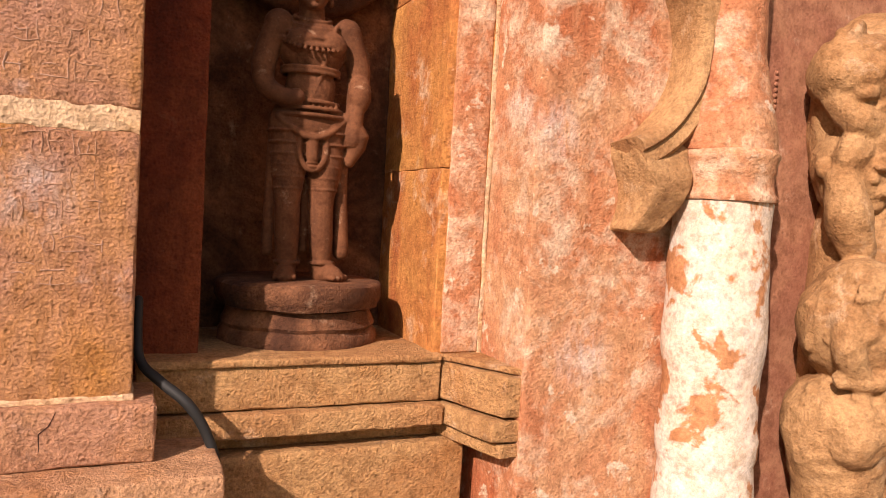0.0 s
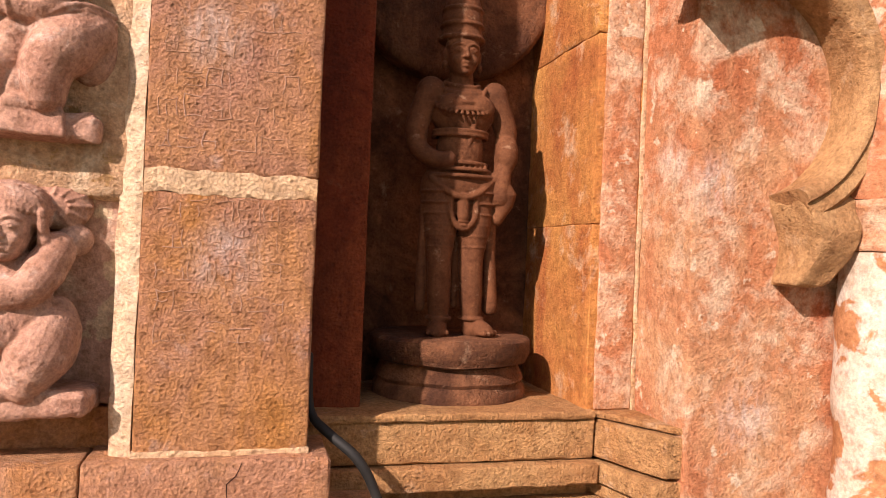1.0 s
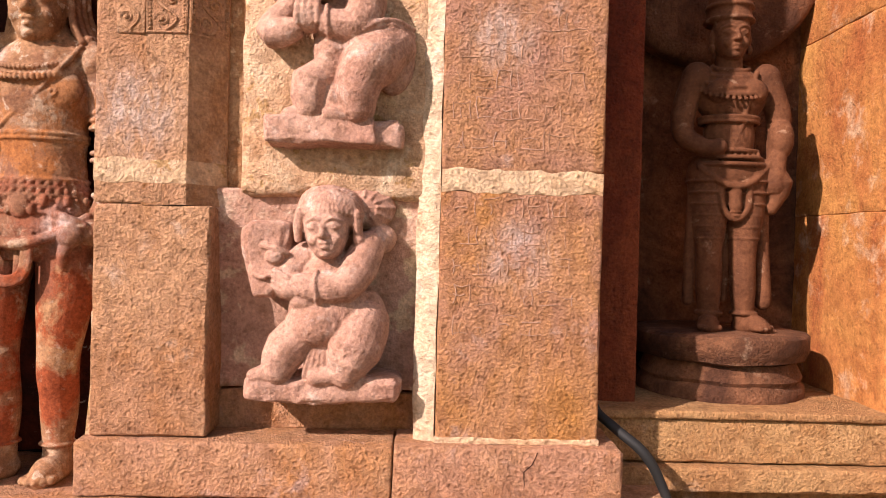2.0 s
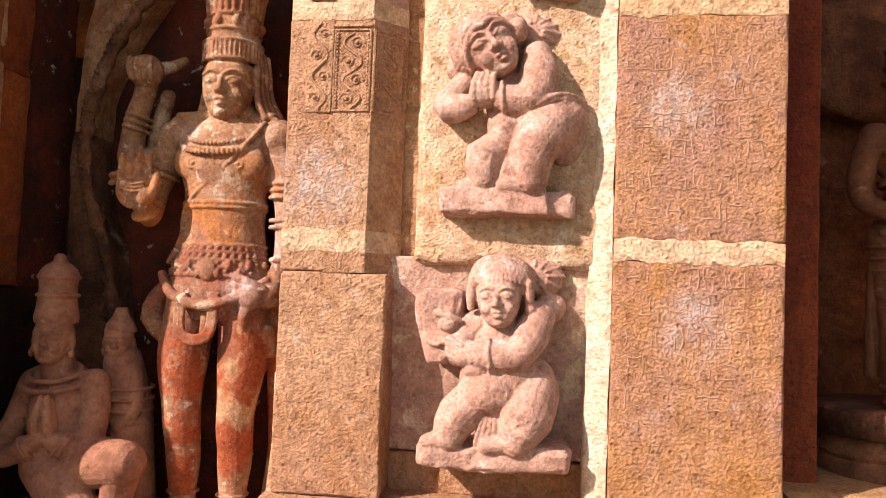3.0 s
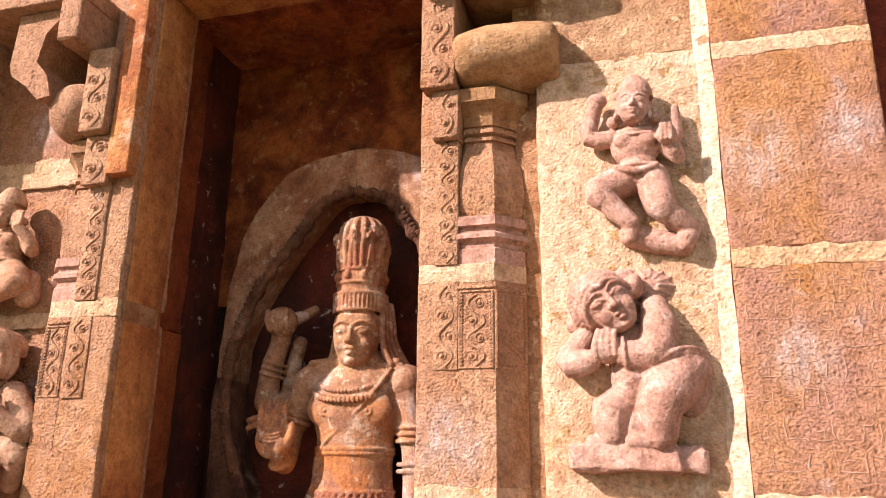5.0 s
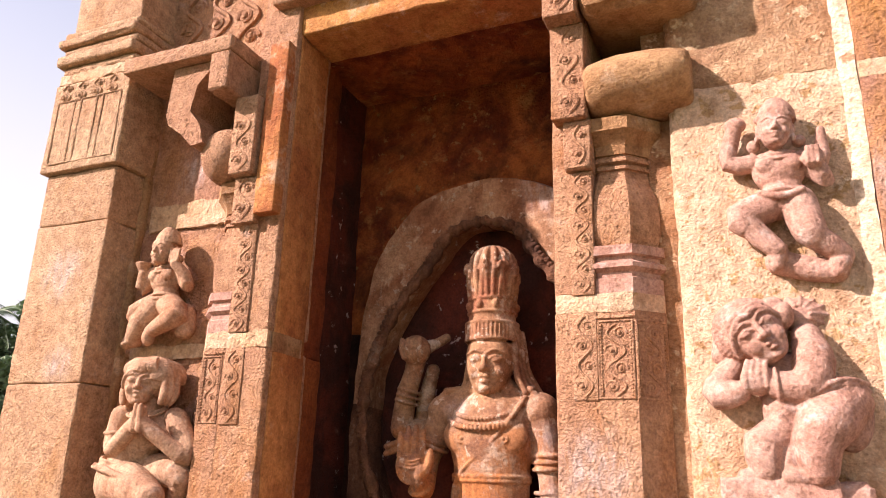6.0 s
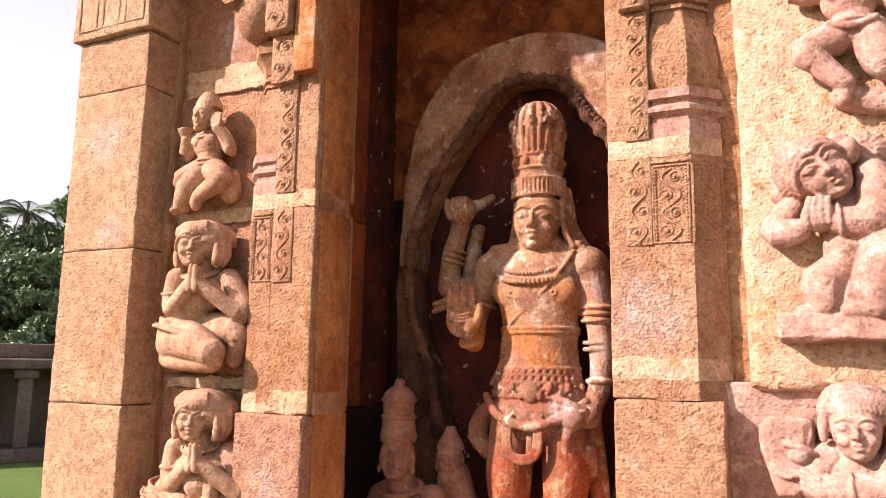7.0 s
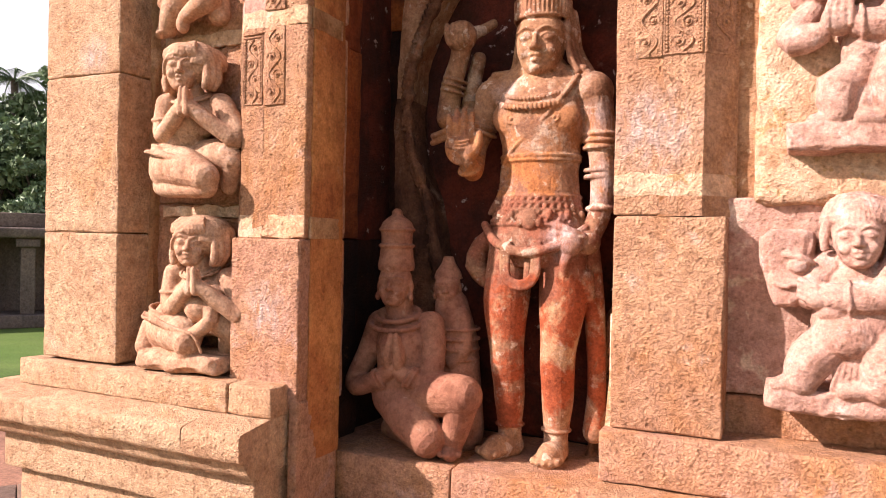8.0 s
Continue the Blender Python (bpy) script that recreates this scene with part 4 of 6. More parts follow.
part("bracket_block", rbox(Geo(), 1.515, 1.735, 1.92, 2.12, 2.58, 2.88, r=0.022, rough=0.007, step=0.02, skew=lambda p: Vector((1.52 + (p.x - 1.515) * (0.62 + 0.4 * max(0.0, p.z - 2.62) / 0.25) + 0.035 * math.sin((p.z - 2.58) * 14) + 0.16 * max(0.0, p.z - 2.76), p.y + 0.03 * math.cos((p.z - 2.58) * 18), p.z))), GOLD, band, "buff stucco bracket block")
rings = []
for k in range(33):
    a = radians(-70 + 200 * k / 32)
    u, w = Vector((math.cos(a), 0, math.sin(a))), Vector((0, 1, 0))
    c = Vector((1.385, 0, 3.21))
    rings.append([tuple(c + u * r + w * y) for r, y in ((0.36, 2.09), (0.345, 1.93), (0.36, 1.905), (0.385, 1.90), (0.395, 1.915), (0.408, 1.912), (0.435, 1.905), (0.45, 1.918), (0.455, 2.09))])
part("curved_band", loft(Geo(), rings).warp(0.006, 8, 2, 0.002), GOLD, band, "curved band with a beaded edge", 50)
pn = thing("side_panel", (2.2, 2.05, 1.4), "brown stone panel with a row of beads", "wall", kind="structure")
block(pn, KNEEL, 2.04, 3.2, 2.03, 2.2, 1.4, 4.5, step=0.06, rough=0.006)
g = Geo()
for k in range(34):
    ball(g, (2.20, 2.03, 2.5 + 0.021 * k), 0.009, n=5)
part("bead_row", g, KNEEL, pn)


# ---- carved figures: each one fused skin ----
def put_in(g, sub, m):
    return g.add([tuple(m @ Vector(p)) for p in sub.v], sub.f)


def head(g, c, s, yaw=0, roll=0, pitch=0, ears=True, hair=False):
    """A carved head facing -y; s is half its height from chin to brow line."""
    h = Geo()
    skull = ((-1.02, 0.16, -0.60, 0.1), (-0.97, 0.34, -0.68, 0.25), (-0.82, 0.50, -0.73, 0.4), (-0.58, 0.64, -0.77, 0.52), (-0.28, 0.75, -0.80, 0.62), (0.05, 0.81, -0.80, 0.70),
             (0.38, 0.84, -0.80, 0.74), (0.66, 0.78, -0.74, 0.72), (0.88, 0.60, -0.56, 0.58), (1.0, 0.34, -0.3, 0.34))
    rings = []
    for z, w, front, back in skull:
        mid, deep = (front + back) / 2, (back - front) / 2
        rings.append([(w * math.copysign(abs(math.cos(t)) ** 0.85, math.cos(t)), mid + deep * math.copysign(abs(math.sin(t)) ** 0.85, math.sin(t)), z) for t in (2 * math.pi * i / 32 for i in range(32))])
    loft(h, rings)
    limb(h, [(0, -0.76, 0.30), (0, -0.90, 0.02), (0, -0.97, -0.17)], [0.075, 0.09, 0.13], 10)
    ball(h, (0, -0.66, -0.86), (0.2, 0.15, 0.13), n=10)
    for q in (-1, 1):
        ball(h, (q * 0.13, -0.86, -0.20), 0.09, n=8)
        ball(h, (q * 0.35, -0.71, 0.10), (0.19, 0.115, 0.10), n=10)
        limb(h, [(q * 0.15, -0.80, 0.12), (q * 0.35, -0.80, 0.22), (q * 0.58, -0.66, 0.13)], 0.04, 8)
        limb(h, [(q * 0.10, -0.81, 0.33), (q * 0.34, -0.80, 0.43), (q * 0.64, -0.62, 0.33)], 0.05, 8)
        ball(h, (q * 0.36, -0.60, -0.32), (0.26, 0.2, 0.26))
        if ears:
            ball(h, (q * 0.86, 0.0, 0.0), (0.10, 0.2, 0.34))
            ball(h, (q * 0.88, -0.05, -0.50), (0.13, 0.18, 0.22))
    limb(h, [(-0.24, -0.72, -0.47), (-0.09, -0.83, -0.43), (0, -0.82, -0.45), (0.09, -0.83, -0.43), (0.24, -0.72, -0.47)], [0.03, 0.065, 0.055, 0.065, 0.03], 8)
    limb(h, [(-0.17, -0.73, -0.60), (0, -0.81, -0.62), (0.17, -0.73, -0.60)], [0.04, 0.085, 0.04], 8)
    if hair:
        for lift, r in ((0.0, 0.09), (0.16, 0.10)):
            limb(h, [(-0.86, -0.15 + lift, -0.25), (-0.82, -0.42 + lift, 0.12), (-0.60, -0.64 + lift * 0.6, 0.46 + lift), (-0.25, -0.76 + lift * 0.6, 0.62 + lift), (0.0, -0.78 + lift * 0.6, 0.56 + lift),
                     (0.25, -0.76 + lift * 0.6, 0.62 + lift), (0.60, -0.64 + lift * 0.6, 0.46 + lift), (0.82, -0.42 + lift, 0.12), (0.86, -0.15 + lift, -0.25)], r, 10)
    return put_in(g, h, Matrix.LocRotScale(c, Euler((radians(pitch), radians(roll), radians(yaw))), (s, s, s)))


def foot(g, heel, toe, s=1.0):
    heel, toe = Vector(heel), Vector(toe)
    way = (toe - heel).normalized()
    out = Vector((-way.y, way.x, 0))
    limb(g, [heel, (heel + toe) / 2 + Vector((0, 0, 0.008)), toe - way * 0.03 * s], [0.042 * s, 0.044 * s, 0.034 * s])
    for k in range(5):
        p = toe + out * (k - 2) * 0.019 * s - way * abs(k - 1.4) * 0.008 * s
        limb(g, [p - way * 0.04 * s, p], [0.013 * s, 0.012 * s], 8)
        ball(g, p + Vector((0, 0, 0.002)), 0.0135 * s, n=6)


def fingers(g, palm, up, across, s=1.0, n=4, length=0.075):
    palm, up, across = Vector(palm), Vector(up).normalized(), Vector(across).normalized()
    for k in range(n):
        o = palm + across * (k - (n - 1) / 2) * 0.021 * s
        limb(g, [o, o + up * length * s * (0.6, 0.6, 0.6, 0.6)[k % 4] , o + up * length * s * (0.85, 1.0, 1.02, 0.9)[k % 4]], [0.0125 * s, 0.0115 * s, 0.009 * s], 8)


# tall standing figure
g = Geo()
for ankle, knee, thigh, hip in (((-1.893, 2.57, 1.88), (-1.905, 2.55, 2.19), (-1.918, 2.57, 2.42), (-1.89, 2.6, 2.64)), ((-1.706, 2.57, 1.88), (-1.70, 2.55, 2.19), (-1.690, 2.57, 2.44), (-1.71, 2.6, 2.64))):
    calf = Vector(ankle).lerp(Vector(knee), 0.55) + Vector((0, 0.012, 0))
    limb(g, [Vector(ankle) - Vector((0, 0, 0.05)), ankle, calf, knee, thigh, hip], [0.05, 0.046, 0.062, 0.067, 0.092, 0.105], 24)
    ball(g, Vector(knee) + Vector((0, -0.038, 0.0)), (0.038, 0.03, 0.05))
    hoop(g, Vector(ankle) + Vector((0, 0, 0.03)), 0.053, 0.053, 0.006)
foot(g, (-1.885, 2.575, 1.825), (-1.955, 2.445, 1.815), 1.15)
foot(g, (-1.706, 2.575, 1.825), (-1.708, 2.425, 1.815), 1.15)
BODY = ((2.53, 0.17, 0.11), (2.58, 0.198, 0.13), (2.64, 0.205, 0.136), (2.70, 0.19, 0.128), (2.76, 0.168, 0.116), (2.82, 0.156, 0.108), (2.88, 0.151, 0.104), (2.94, 0.153, 0.106),
        (3.0, 0.156, 0.110), (3.07, 0.176, 0.120), (3.14, 0.186, 0.118), (3.20, 0.178, 0.102), (3.24, 0.145, 0.085), (3.27, 0.09, 0.07))
loft(g, [[(-1.80 + rx * math.cos(t), 2.60 + ry * math.sin(t), z) for t in (2 * math.pi * i / 32 for i in range(32))] for z, rx, ry in BODY])
for q in (-1, 1):
    limb(g, [(-1.81 + q * 0.03, 2.61, 3.33), (-1.81 + q * 0.09, 2.61, 3.262), (-1.81 + q * 0.18, 2.61, 3.225)], [0.05, 0.05, 0.055])
for q in (-1, 1):
    ball(g, (-1.803 + q * 0.085, 2.530, 3.105), (0.090, 0.036, 0.075))
    hoop(g, (-1.803 + q * 0.085, 2.495, 3.095), 0.018, 0.018, 0.0045, (90, 0, 0), n=14)
    ball(g, (-1.803 + q * 0.195, 2.61, 3.20), (0.085, 0.08, 0.08))
    ball(g, (-1.803 + q * 0.085, 2.494, 3.095), 0.008, n=6)
limb(g, [(-1.808, 2.61, 3.18), (-1.81, 2.60, 3.34)], [0.085, 0.068])
head(g, (-1.802, 2.585, 3.385), 0.118, 4, ears=False)
crown = [(0.106, 3.49), (0.110, 3.51), (0.106, 3.54), (0.098, 3.58), (0.10, 3.63), (0.094, 3.66), (0.100, 3.72), (0.100, 3.78), (0.084, 3.84), (0.05, 3.88), (0.02, 3.90)]
turned(g, (-1.805, 2.605), crown, 28)
for z, r in ((3.487, 0.107), (3.555, 0.107), (3.60, 0.098), (3.655, 0.097)):
    hoop(g, (-1.805, 2.605, z), r, r, 0.008)
for k in range(40):
    a = 2 * math.pi * k / 40
    limb(g, [(-1.805 + 0.108 * math.cos(a), 2.605 + 0.108 * math.sin(a), 3.495), (-1.805 + 0.108 * math.cos(a), 2.605 + 0.108 * math.sin(a), 3.545)], 0.006, 6)
locks = random.Random(7)
for k in range(26):
    a, lift = 2 * math.pi * k / 26, locks.uniform(-0.03, 0.02)
    curl, wide = locks.uniform(-0.25, 0.25), locks.uniform(0.104, 0.116)
    limb(g, [(-1.805 + r * math.cos(a + d * curl), 2.605 + r * math.sin(a + d * curl), z + lift * d)
             for r, z, d in ((0.094, 3.655, 0), (0.100, 3.71, 0.2), (0.103, 3.765, 0.6), (wide, 3.80, 1.0), (wide + 0.004, 3.775, 1.4))], [0.010, 0.011, 0.011, 0.010, 0.007], 8)
for k in range(14):
    a = 2 * math.pi * k / 14 + 0.2
    limb(g, [(-1.805 + r * math.cos(a), 2.605 + r * math.sin(a), z) for r, z in ((0.098, 3.78), (0.088, 3.835), (0.06, 3.87), (0.025, 3.885))], [0.012, 0.014, 0.014, 0.012], 8)
for k in range(9):
    a = 2 * math.pi * k / 9 + 0.3
    ball(g, (-1.805 + 0.100 * math.cos(a), 2.605 + 0.100 * math.sin(a), 3.628), (0.016, 0.016, 0.02), n=6)
for k in range(4):
    limb(g, [(-1.708 + 0.004 * k, 2.60 + 0.025 * k, 3.53), (-1.700 + 0.006 * k, 2.585 + 0.025 * k, 3.45), (-1.694 + 0.008 * k, 2.58 + 0.025 * k, 3.38), (-1.678 + 0.012 * k, 2.57 + 0.025 * k, 3.32), (-1.65 + 0.014 * k, 2.565 + 0.025 * k, 3.275)], [0.010, 0.014, 0.013, 0.016, 0.012], 8)
    limb(g, [(-1.905, 2.62 + 0.02 * k, 3.50), (-1.905 - 0.004 * k, 2.60 + 0.02 * k, 3.38), (-1.92 - 0.012 * k, 2.60 + 0.02 * k, 3.295)], [0.012, 0.015, 0.014], 8)
for q in (-1, 1):
    for k in range(4):
        limb(g, [(-1.81 + q * 0.12, 2.61, 3.30 - 0.01 * k), (-1.81 + q * (0.18 + 0.015 * k), 2.575, 3.285 - 0.018 * k)], [0.012, 0.015], 8)
# arm resting at the hip, with armlets and a knotted cloth
limb(g, [(-1.605, 2.61, 3.20), (-1.575, 2.61, 3.05), (-1.556, 2.605, 2.93), (-1.556, 2.585, 2.76), (-1.585, 2.565, 2.66)], [0.074, 0.064, 0.052, 0.043, 0.04])
for z in (3.035, 3.01, 2.985, 2.90, 2.875):
    hoop(g, (-1.568, 2.606, z), 0.06 if z > 2.95 else 0.054, 0.06 if z > 2.95 else 0.054, 0.009)
hoop(g, (-1.558, 2.588, 2.755), 0.047, 0.047, 0.011)
ball(g, (-1.60, 2.545, 2.63), (0.055, 0.05, 0.05))
fingers(g, (-1.62, 2.53, 2.62), (-0.8, -0.3, -0.35), (0.2, -0.5, 0.8), 1.1, 4, 0.09)
for k in range(7):
    a = -0.5 + 0.27 * k
    limb(g, [(-1.60, 2.50, 2.65), (-1.66, 2.485, 2.645 - 0.02 * k + 0.03), (-1.735 + 0.012 * k, 2.495, 2.70 - 0.032 * k)], [0.015, 0.018, 0.012], 8)
ball(g, (-1.645, 2.49, 2.62), (0.05, 0.035, 0.045))
# raised open palm
limb(g, [(-2.0, 2.605, 3.20), (-2.05, 2.60, 3.09), (-2.075, 2.585, 3.0), (-2.045, 2.50, 2.90), (-2.047, 2.45, 2.93)], [0.07, 0.058, 0.05, 0.042, 0.034])
for z in (3.09, 3.065):
    hoop(g, (-2.053, 2.597, z), 0.06, 0.06, 0.009, (0, 20, 0))
hoop(g, (-2.046, 2.475, 2.905), 0.042, 0.042, 0.009, (40, 0, 0))
turned_palm = Geo()
ball(turned_palm, (0, 0, 0), (0.060, 0.023, 0.072))
for k in range(4):
    o = Vector((-0.043 + 0.0285 * k, -0.004, 0.035))
    limb(turned_palm, [o, o + Vector((0, 0, 0.055)), o + Vector((0.001 * k, 0.006, (0.086, 0.110, 0.114, 0.096)[k]))], [0.0145, 0.014, 0.011], 10)
limb(turned_palm, [(0.046, -0.008, -0.03), (0.068, -0.018, 0.01), (0.072, -0.012, 0.055)], [0.025, 0.019, 0.013], 10)
ball(turned_palm, (0.035, -0.016, -0.025), (0.026, 0.018, 0.036), n=10)
for k in range(3):
    limb(turned_palm, [(-0.045, -0.022, 0.012 * k - 0.005), (0.0, -0.026, 0.014 * k - 0.014), (0.03, -0.024, 0.012 * k)], 0.004, 6)
put_in(g, turned_palm, Matrix.LocRotScale((-2.068, 2.425, 2.985), Euler((radians(-6), 0, radians(30))), None))
# rear arm, its closed fist and the broken emblem
limb(g, [(-2.0, 2.65, 3.20), (-2.12, 2.70, 3.13), (-2.235, 2.68, 3.14)], [0.06, 0.052, 0.05])
limb(g, [(-2.235, 2.67, 3.14), (-2.215, 2.655, 3.27), (-2.175, 2.64, 3.38), (-2.155, 2.625, 3.45)], [0.05, 0.044, 0.04, 0.045])
limb(g, [(-2.17, 2.73, 3.12), (-2.15, 2.72, 3.26), (-2.11, 2.70, 3.39)], [0.04, 0.034, 0.03])
ball(g, (-2.155, 2.61, 3.465), (0.066, 0.058, 0.066))
for k in range(4):
    limb(g, [(-2.205 + 0.028 * k, 2.575, 3.505), (-2.20 + 0.028 * k, 2.56, 3.465), (-2.19 + 0.026 * k, 2.57, 3.43)], 0.012, 8)
limb(g, [(-2.13, 2.65, 3.48), (-2.085, 2.68, 3.505), (-2.05, 2.70, 3.53)], [0.034, 0.022, 0.02])
for k in range(3):
    hoop(g, (-2.212 + 0.006 * k, 2.655, 3.25 + 0.024 * k), 0.047, 0.047, 0.007, (0, 15, 0))
for k in range(2):
    limb(g, [(-2.19, 2.65, 3.10 - 0.03 * k), (-2.285, 2.63, 3.065 - 0.03 * k)], 0.013, 8)
# ornaments and cloth
for r, z, tilt in ((0.092, 3.278, 18), (0.11, 3.258, 22), (0.128, 3.236, 25), (0.148, 3.210, 28)):
    hoop(g, (-1.808, 2.588, z - 0.012), r, r * 0.74, 0.0055, (tilt, 0, 0), n=40)
for row, (r, z) in enumerate(((0.138, 3.223), (0.162, 3.188))):
    for k in range(30):
        a = math.pi + math.pi * k / 29
        ball(g, (-1.808 + r * math.cos(a), 2.575 + r * 0.66 * math.sin(a), z + 0.055 * math.sin(a)), (0.008, 0.009, 0.011 + 0.004 * row), n=5)
for k in range(9):
    limb(g, [(-1.85 + 0.011 * k, 2.485, 3.145), (-1.845 + 0.010 * k, 2.478, 3.115 + 0.006 * abs(k - 4))], 0.005, 6)
SASH = ((-1.655, 2.548, 3.24), (-1.705, 2.497, 3.15), (-1.785, 2.492, 3.065), (-1.865, 2.506, 3.0), (-1.918, 2.53, 2.93), (-1.93, 2.54, 2.84), (-1.975, 2.545, 2.75))
for d in (-0.013, 0.0, 0.013):
    limb(g, [(x + d * 0.8, y, z + d) for x, y, z in SASH], 0.0095, 8)
for z, rx, ry in ((2.955, 0.156, 0.108), (2.938, 0.155, 0.107), (2.80, 0.160, 0.112), (2.775, 0.161, 0.116), (2.748, 0.171, 0.121), (2.72, 0.182, 0.126), (2.692, 0.192, 0.131)):
    hoop(g, (-1.80, 2.60, z), rx, ry, 0.0075)
for k in range(15):
    a = math.pi + math.pi * (k + 0.5) / 15
    ball(g, (-1.797 + 0.182 * math.cos(a), 2.60 + 0.135 * math.sin(a), 2.70 + 0.03 * (k % 2)), (0.013, 0.012, 0.02), n=6)
ball(g, (-1.797, 2.468, 2.71), (0.034, 0.016, 0.04))
limb(g, [(-2.0, 2.53, 2.69), (-1.93, 2.475, 2.62), (-1.80, 2.452, 2.585), (-1.68, 2.475, 2.62), (-1.60, 2.53, 2.68)], [0.016, 0.018, 0.02, 0.018, 0.016])
for d in (-0.012, 0.0, 0.012):
    limb(g, [(-1.885 - d, 2.462, 2.62), (-1.885 - d, 2.452, 2.52), (-1.868 - d * 0.7, 2.448, 2.478 - d * 0.7), (-1.825, 2.446, 2.463 - d), (-1.782 + d * 0.7, 2.448, 2.478 - d * 0.7), (-1.765 + d, 2.452, 2.52), (-1.765 + d, 2.462, 2.62)], 0.0095, 8)
belt = random.Random(3)
for row in range(4):
    for k in range(17):
        a = math.pi * (1.06 + 0.88 * k / 16)
        ball(g, (-1.80 + (0.158 + 0.011 * row) * math.cos(a), 2.60 + (0.114 + 0.005 * row) * math.sin(a), 2.788 - 0.028 * row), (0.011, 0.010, belt.uniform(0.006, 0.013)), n=5)
limb(g, [(-1.80, 2.49, 2.60), (-1.80, 2.48, 2.47)], 0.02)
limb(g, [(-1.99, 2.60, 2.66), (-2.045, 2.60, 2.60), (-2.065, 2.60, 2.53), (-2.02, 2.60, 2.47)], [0.03, 0.04, 0.045, 0.035])
limb(g, [(-1.61, 2.62, 2.60), (-1.585, 2.63, 2.4), (-1.57, 2.64, 2.1), (-1.575, 2.64, 1.9)], [0.045, 0.04, 0.035, 0.045])
limb(g, [(-1.60, 2.56, 2.5), (-1.585, 2.57, 2.42)], [0.03, 0.02])
carved("standing_statue", g, STATUE, (-1.85, 2.6, 1.79), "standing crowned stone figure, peeling ochre and red paint, palm raised", 0.0038, 1)

# leaf-shaped arch slab behind it
HALF_IN = ((0.0, 4.06), (0.09, 4.04), (0.165, 3.98), (0.24, 3.87), (0.33, 3.76), (0.42, 3.63), (0.49, 3.48), (0.53, 3.33), (0.54, 3.19), (0.515, 3.0), (0.43, 2.78), (0.37, 2.4), (0.31, 2.1), (0.28, 1.79))
HALF_OUT = ((0.0, 4.275), (0.13, 4.262), (0.25, 4.23), (0.37, 4.16), (0.48, 4.03), (0.56, 3.85), (0.60, 3.6), (0.62, 3.35), (0.625, 3.2), (0.625, 3.0), (0.625, 2.78), (0.625, 2.4), (0.625, 2.1), (0.62, 1.79))


def fine(points, k=6):
    out = []
    for i in range(len(points) - 1):
        p0, p1, p2, p3 = (Vector(points[max(0, min(len(points) - 1, j))]) for j in (i - 1, i, i + 1, i + 2))
        for s in range(k):
            u = s / k
            out.append(0.5 * (2 * p1 + (p2 - p0) * u + (2 * p0 - 5 * p1 + 4 * p2 - p3) * u * u + (3 * p1 - p0 - 3 * p2 + p3) * u ** 3))
    return out + [Vector(points[-1])]


slab = thing("arch_slab", (-1.895, 2.75, 1.79), "leaf-shaped stone arch slab with a ragged carved rim", "arch slab")
inner, outer = fine(HALF_IN), fine(HALF_OUT)
for q in (-1, 1):
    rings = []
    for a, b in zip(inner, outer):
        rings.append([(-1.895 + q * a.x, 2.86, a.y), (-1.895 + q * a.x, 2.73, a.y), (-1.895 + q * (a.x * 0.97 + b.x * 0.03), 2.715, a.y * 0.97 + b.y * 0.03),
                      (-1.895 + q * (a.x + b.x) / 2, 2.708, (a.y + b.y) / 2), (-1.895 + q * (b.x * 0.95 + a.x * 0.05), 2.716, b.y * 0.95 + a.y * 0.05), (-1.895 + q * b.x, 2.745, b.y), (-1.895 + q * b.x, 2.86, b.y)])
    part("slab_half", loft(Geo(), rings[:47]).warp(0.01, 6, q, 0.004), ARCH, slab, "dark-stained slab, pale in worn patches, sunlit patch painted at right", 50)
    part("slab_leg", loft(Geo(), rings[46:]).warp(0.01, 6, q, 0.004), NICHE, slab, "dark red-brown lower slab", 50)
    g = Geo()
    limb(g, [(-1.895 + q * (p.x + 0.012), 2.705, p.y) for p in inner], [0.022 + 0.008 * math.sin(k * 1.7) for k in range(len(inner))], 10)
    for k in range(10, len(inner) - 6, 1):
        p = inner[k]
        ball(g, (-1.895 + q * (p.x + 0.03), 2.70, p.y + 0.01), (0.016, 0.014, 0.012 + 0.004 * (k % 3)), n=6)
    part("flame_rim", g.warp(0.008, 15, 2, 0.003), NICHE, slab, "ragged flame-carved rim", 60)

part("slab_back", rbox(Geo(), -2.42, -1.33, 2.842, 2.87, 1.80, 4.05, r=0.004, rough=0.008, step=0.05), BACKRED, slab, "recessed back of the slab in dark red paint")

# kneeling companion
g = Geo()
turned(g, (-2.35, 2.45), [(0.072, 2.50), (0.076, 2.52), (0.07, 2.55), (0.063, 2.61), (0.066, 2.68), (0.058, 2.695), (0.042, 2.71), (0.022, 2.722), (0.022, 2.737), (0.01, 2.75)], 24)
for z in (2.525, 2.60, 2.665):
    hoop(g, (-2.35, 2.45, z), 0.068, 0.068, 0.007)
head(g, (-2.345, 2.435, 2.435), 0.08, 8, 0, -8)
limb(g, [(-2.34, 2.46, 2.37), (-2.33, 2.47, 2.25)], [0.055, 0.06])
ball(g, (-2.315, 2.475, 2.21), (0.135, 0.085, 0.13))
limb(g, [(-2.31, 2.47, 2.2), (-2.30, 2.46, 2.0)], [0.12, 0.11])
for r, z in ((0.09, 2.325), (0.115, 2.30)):
    hoop(g, (-2.335, 2.445, z), r, r * 0.8, 0.011, (22, 0, 0))
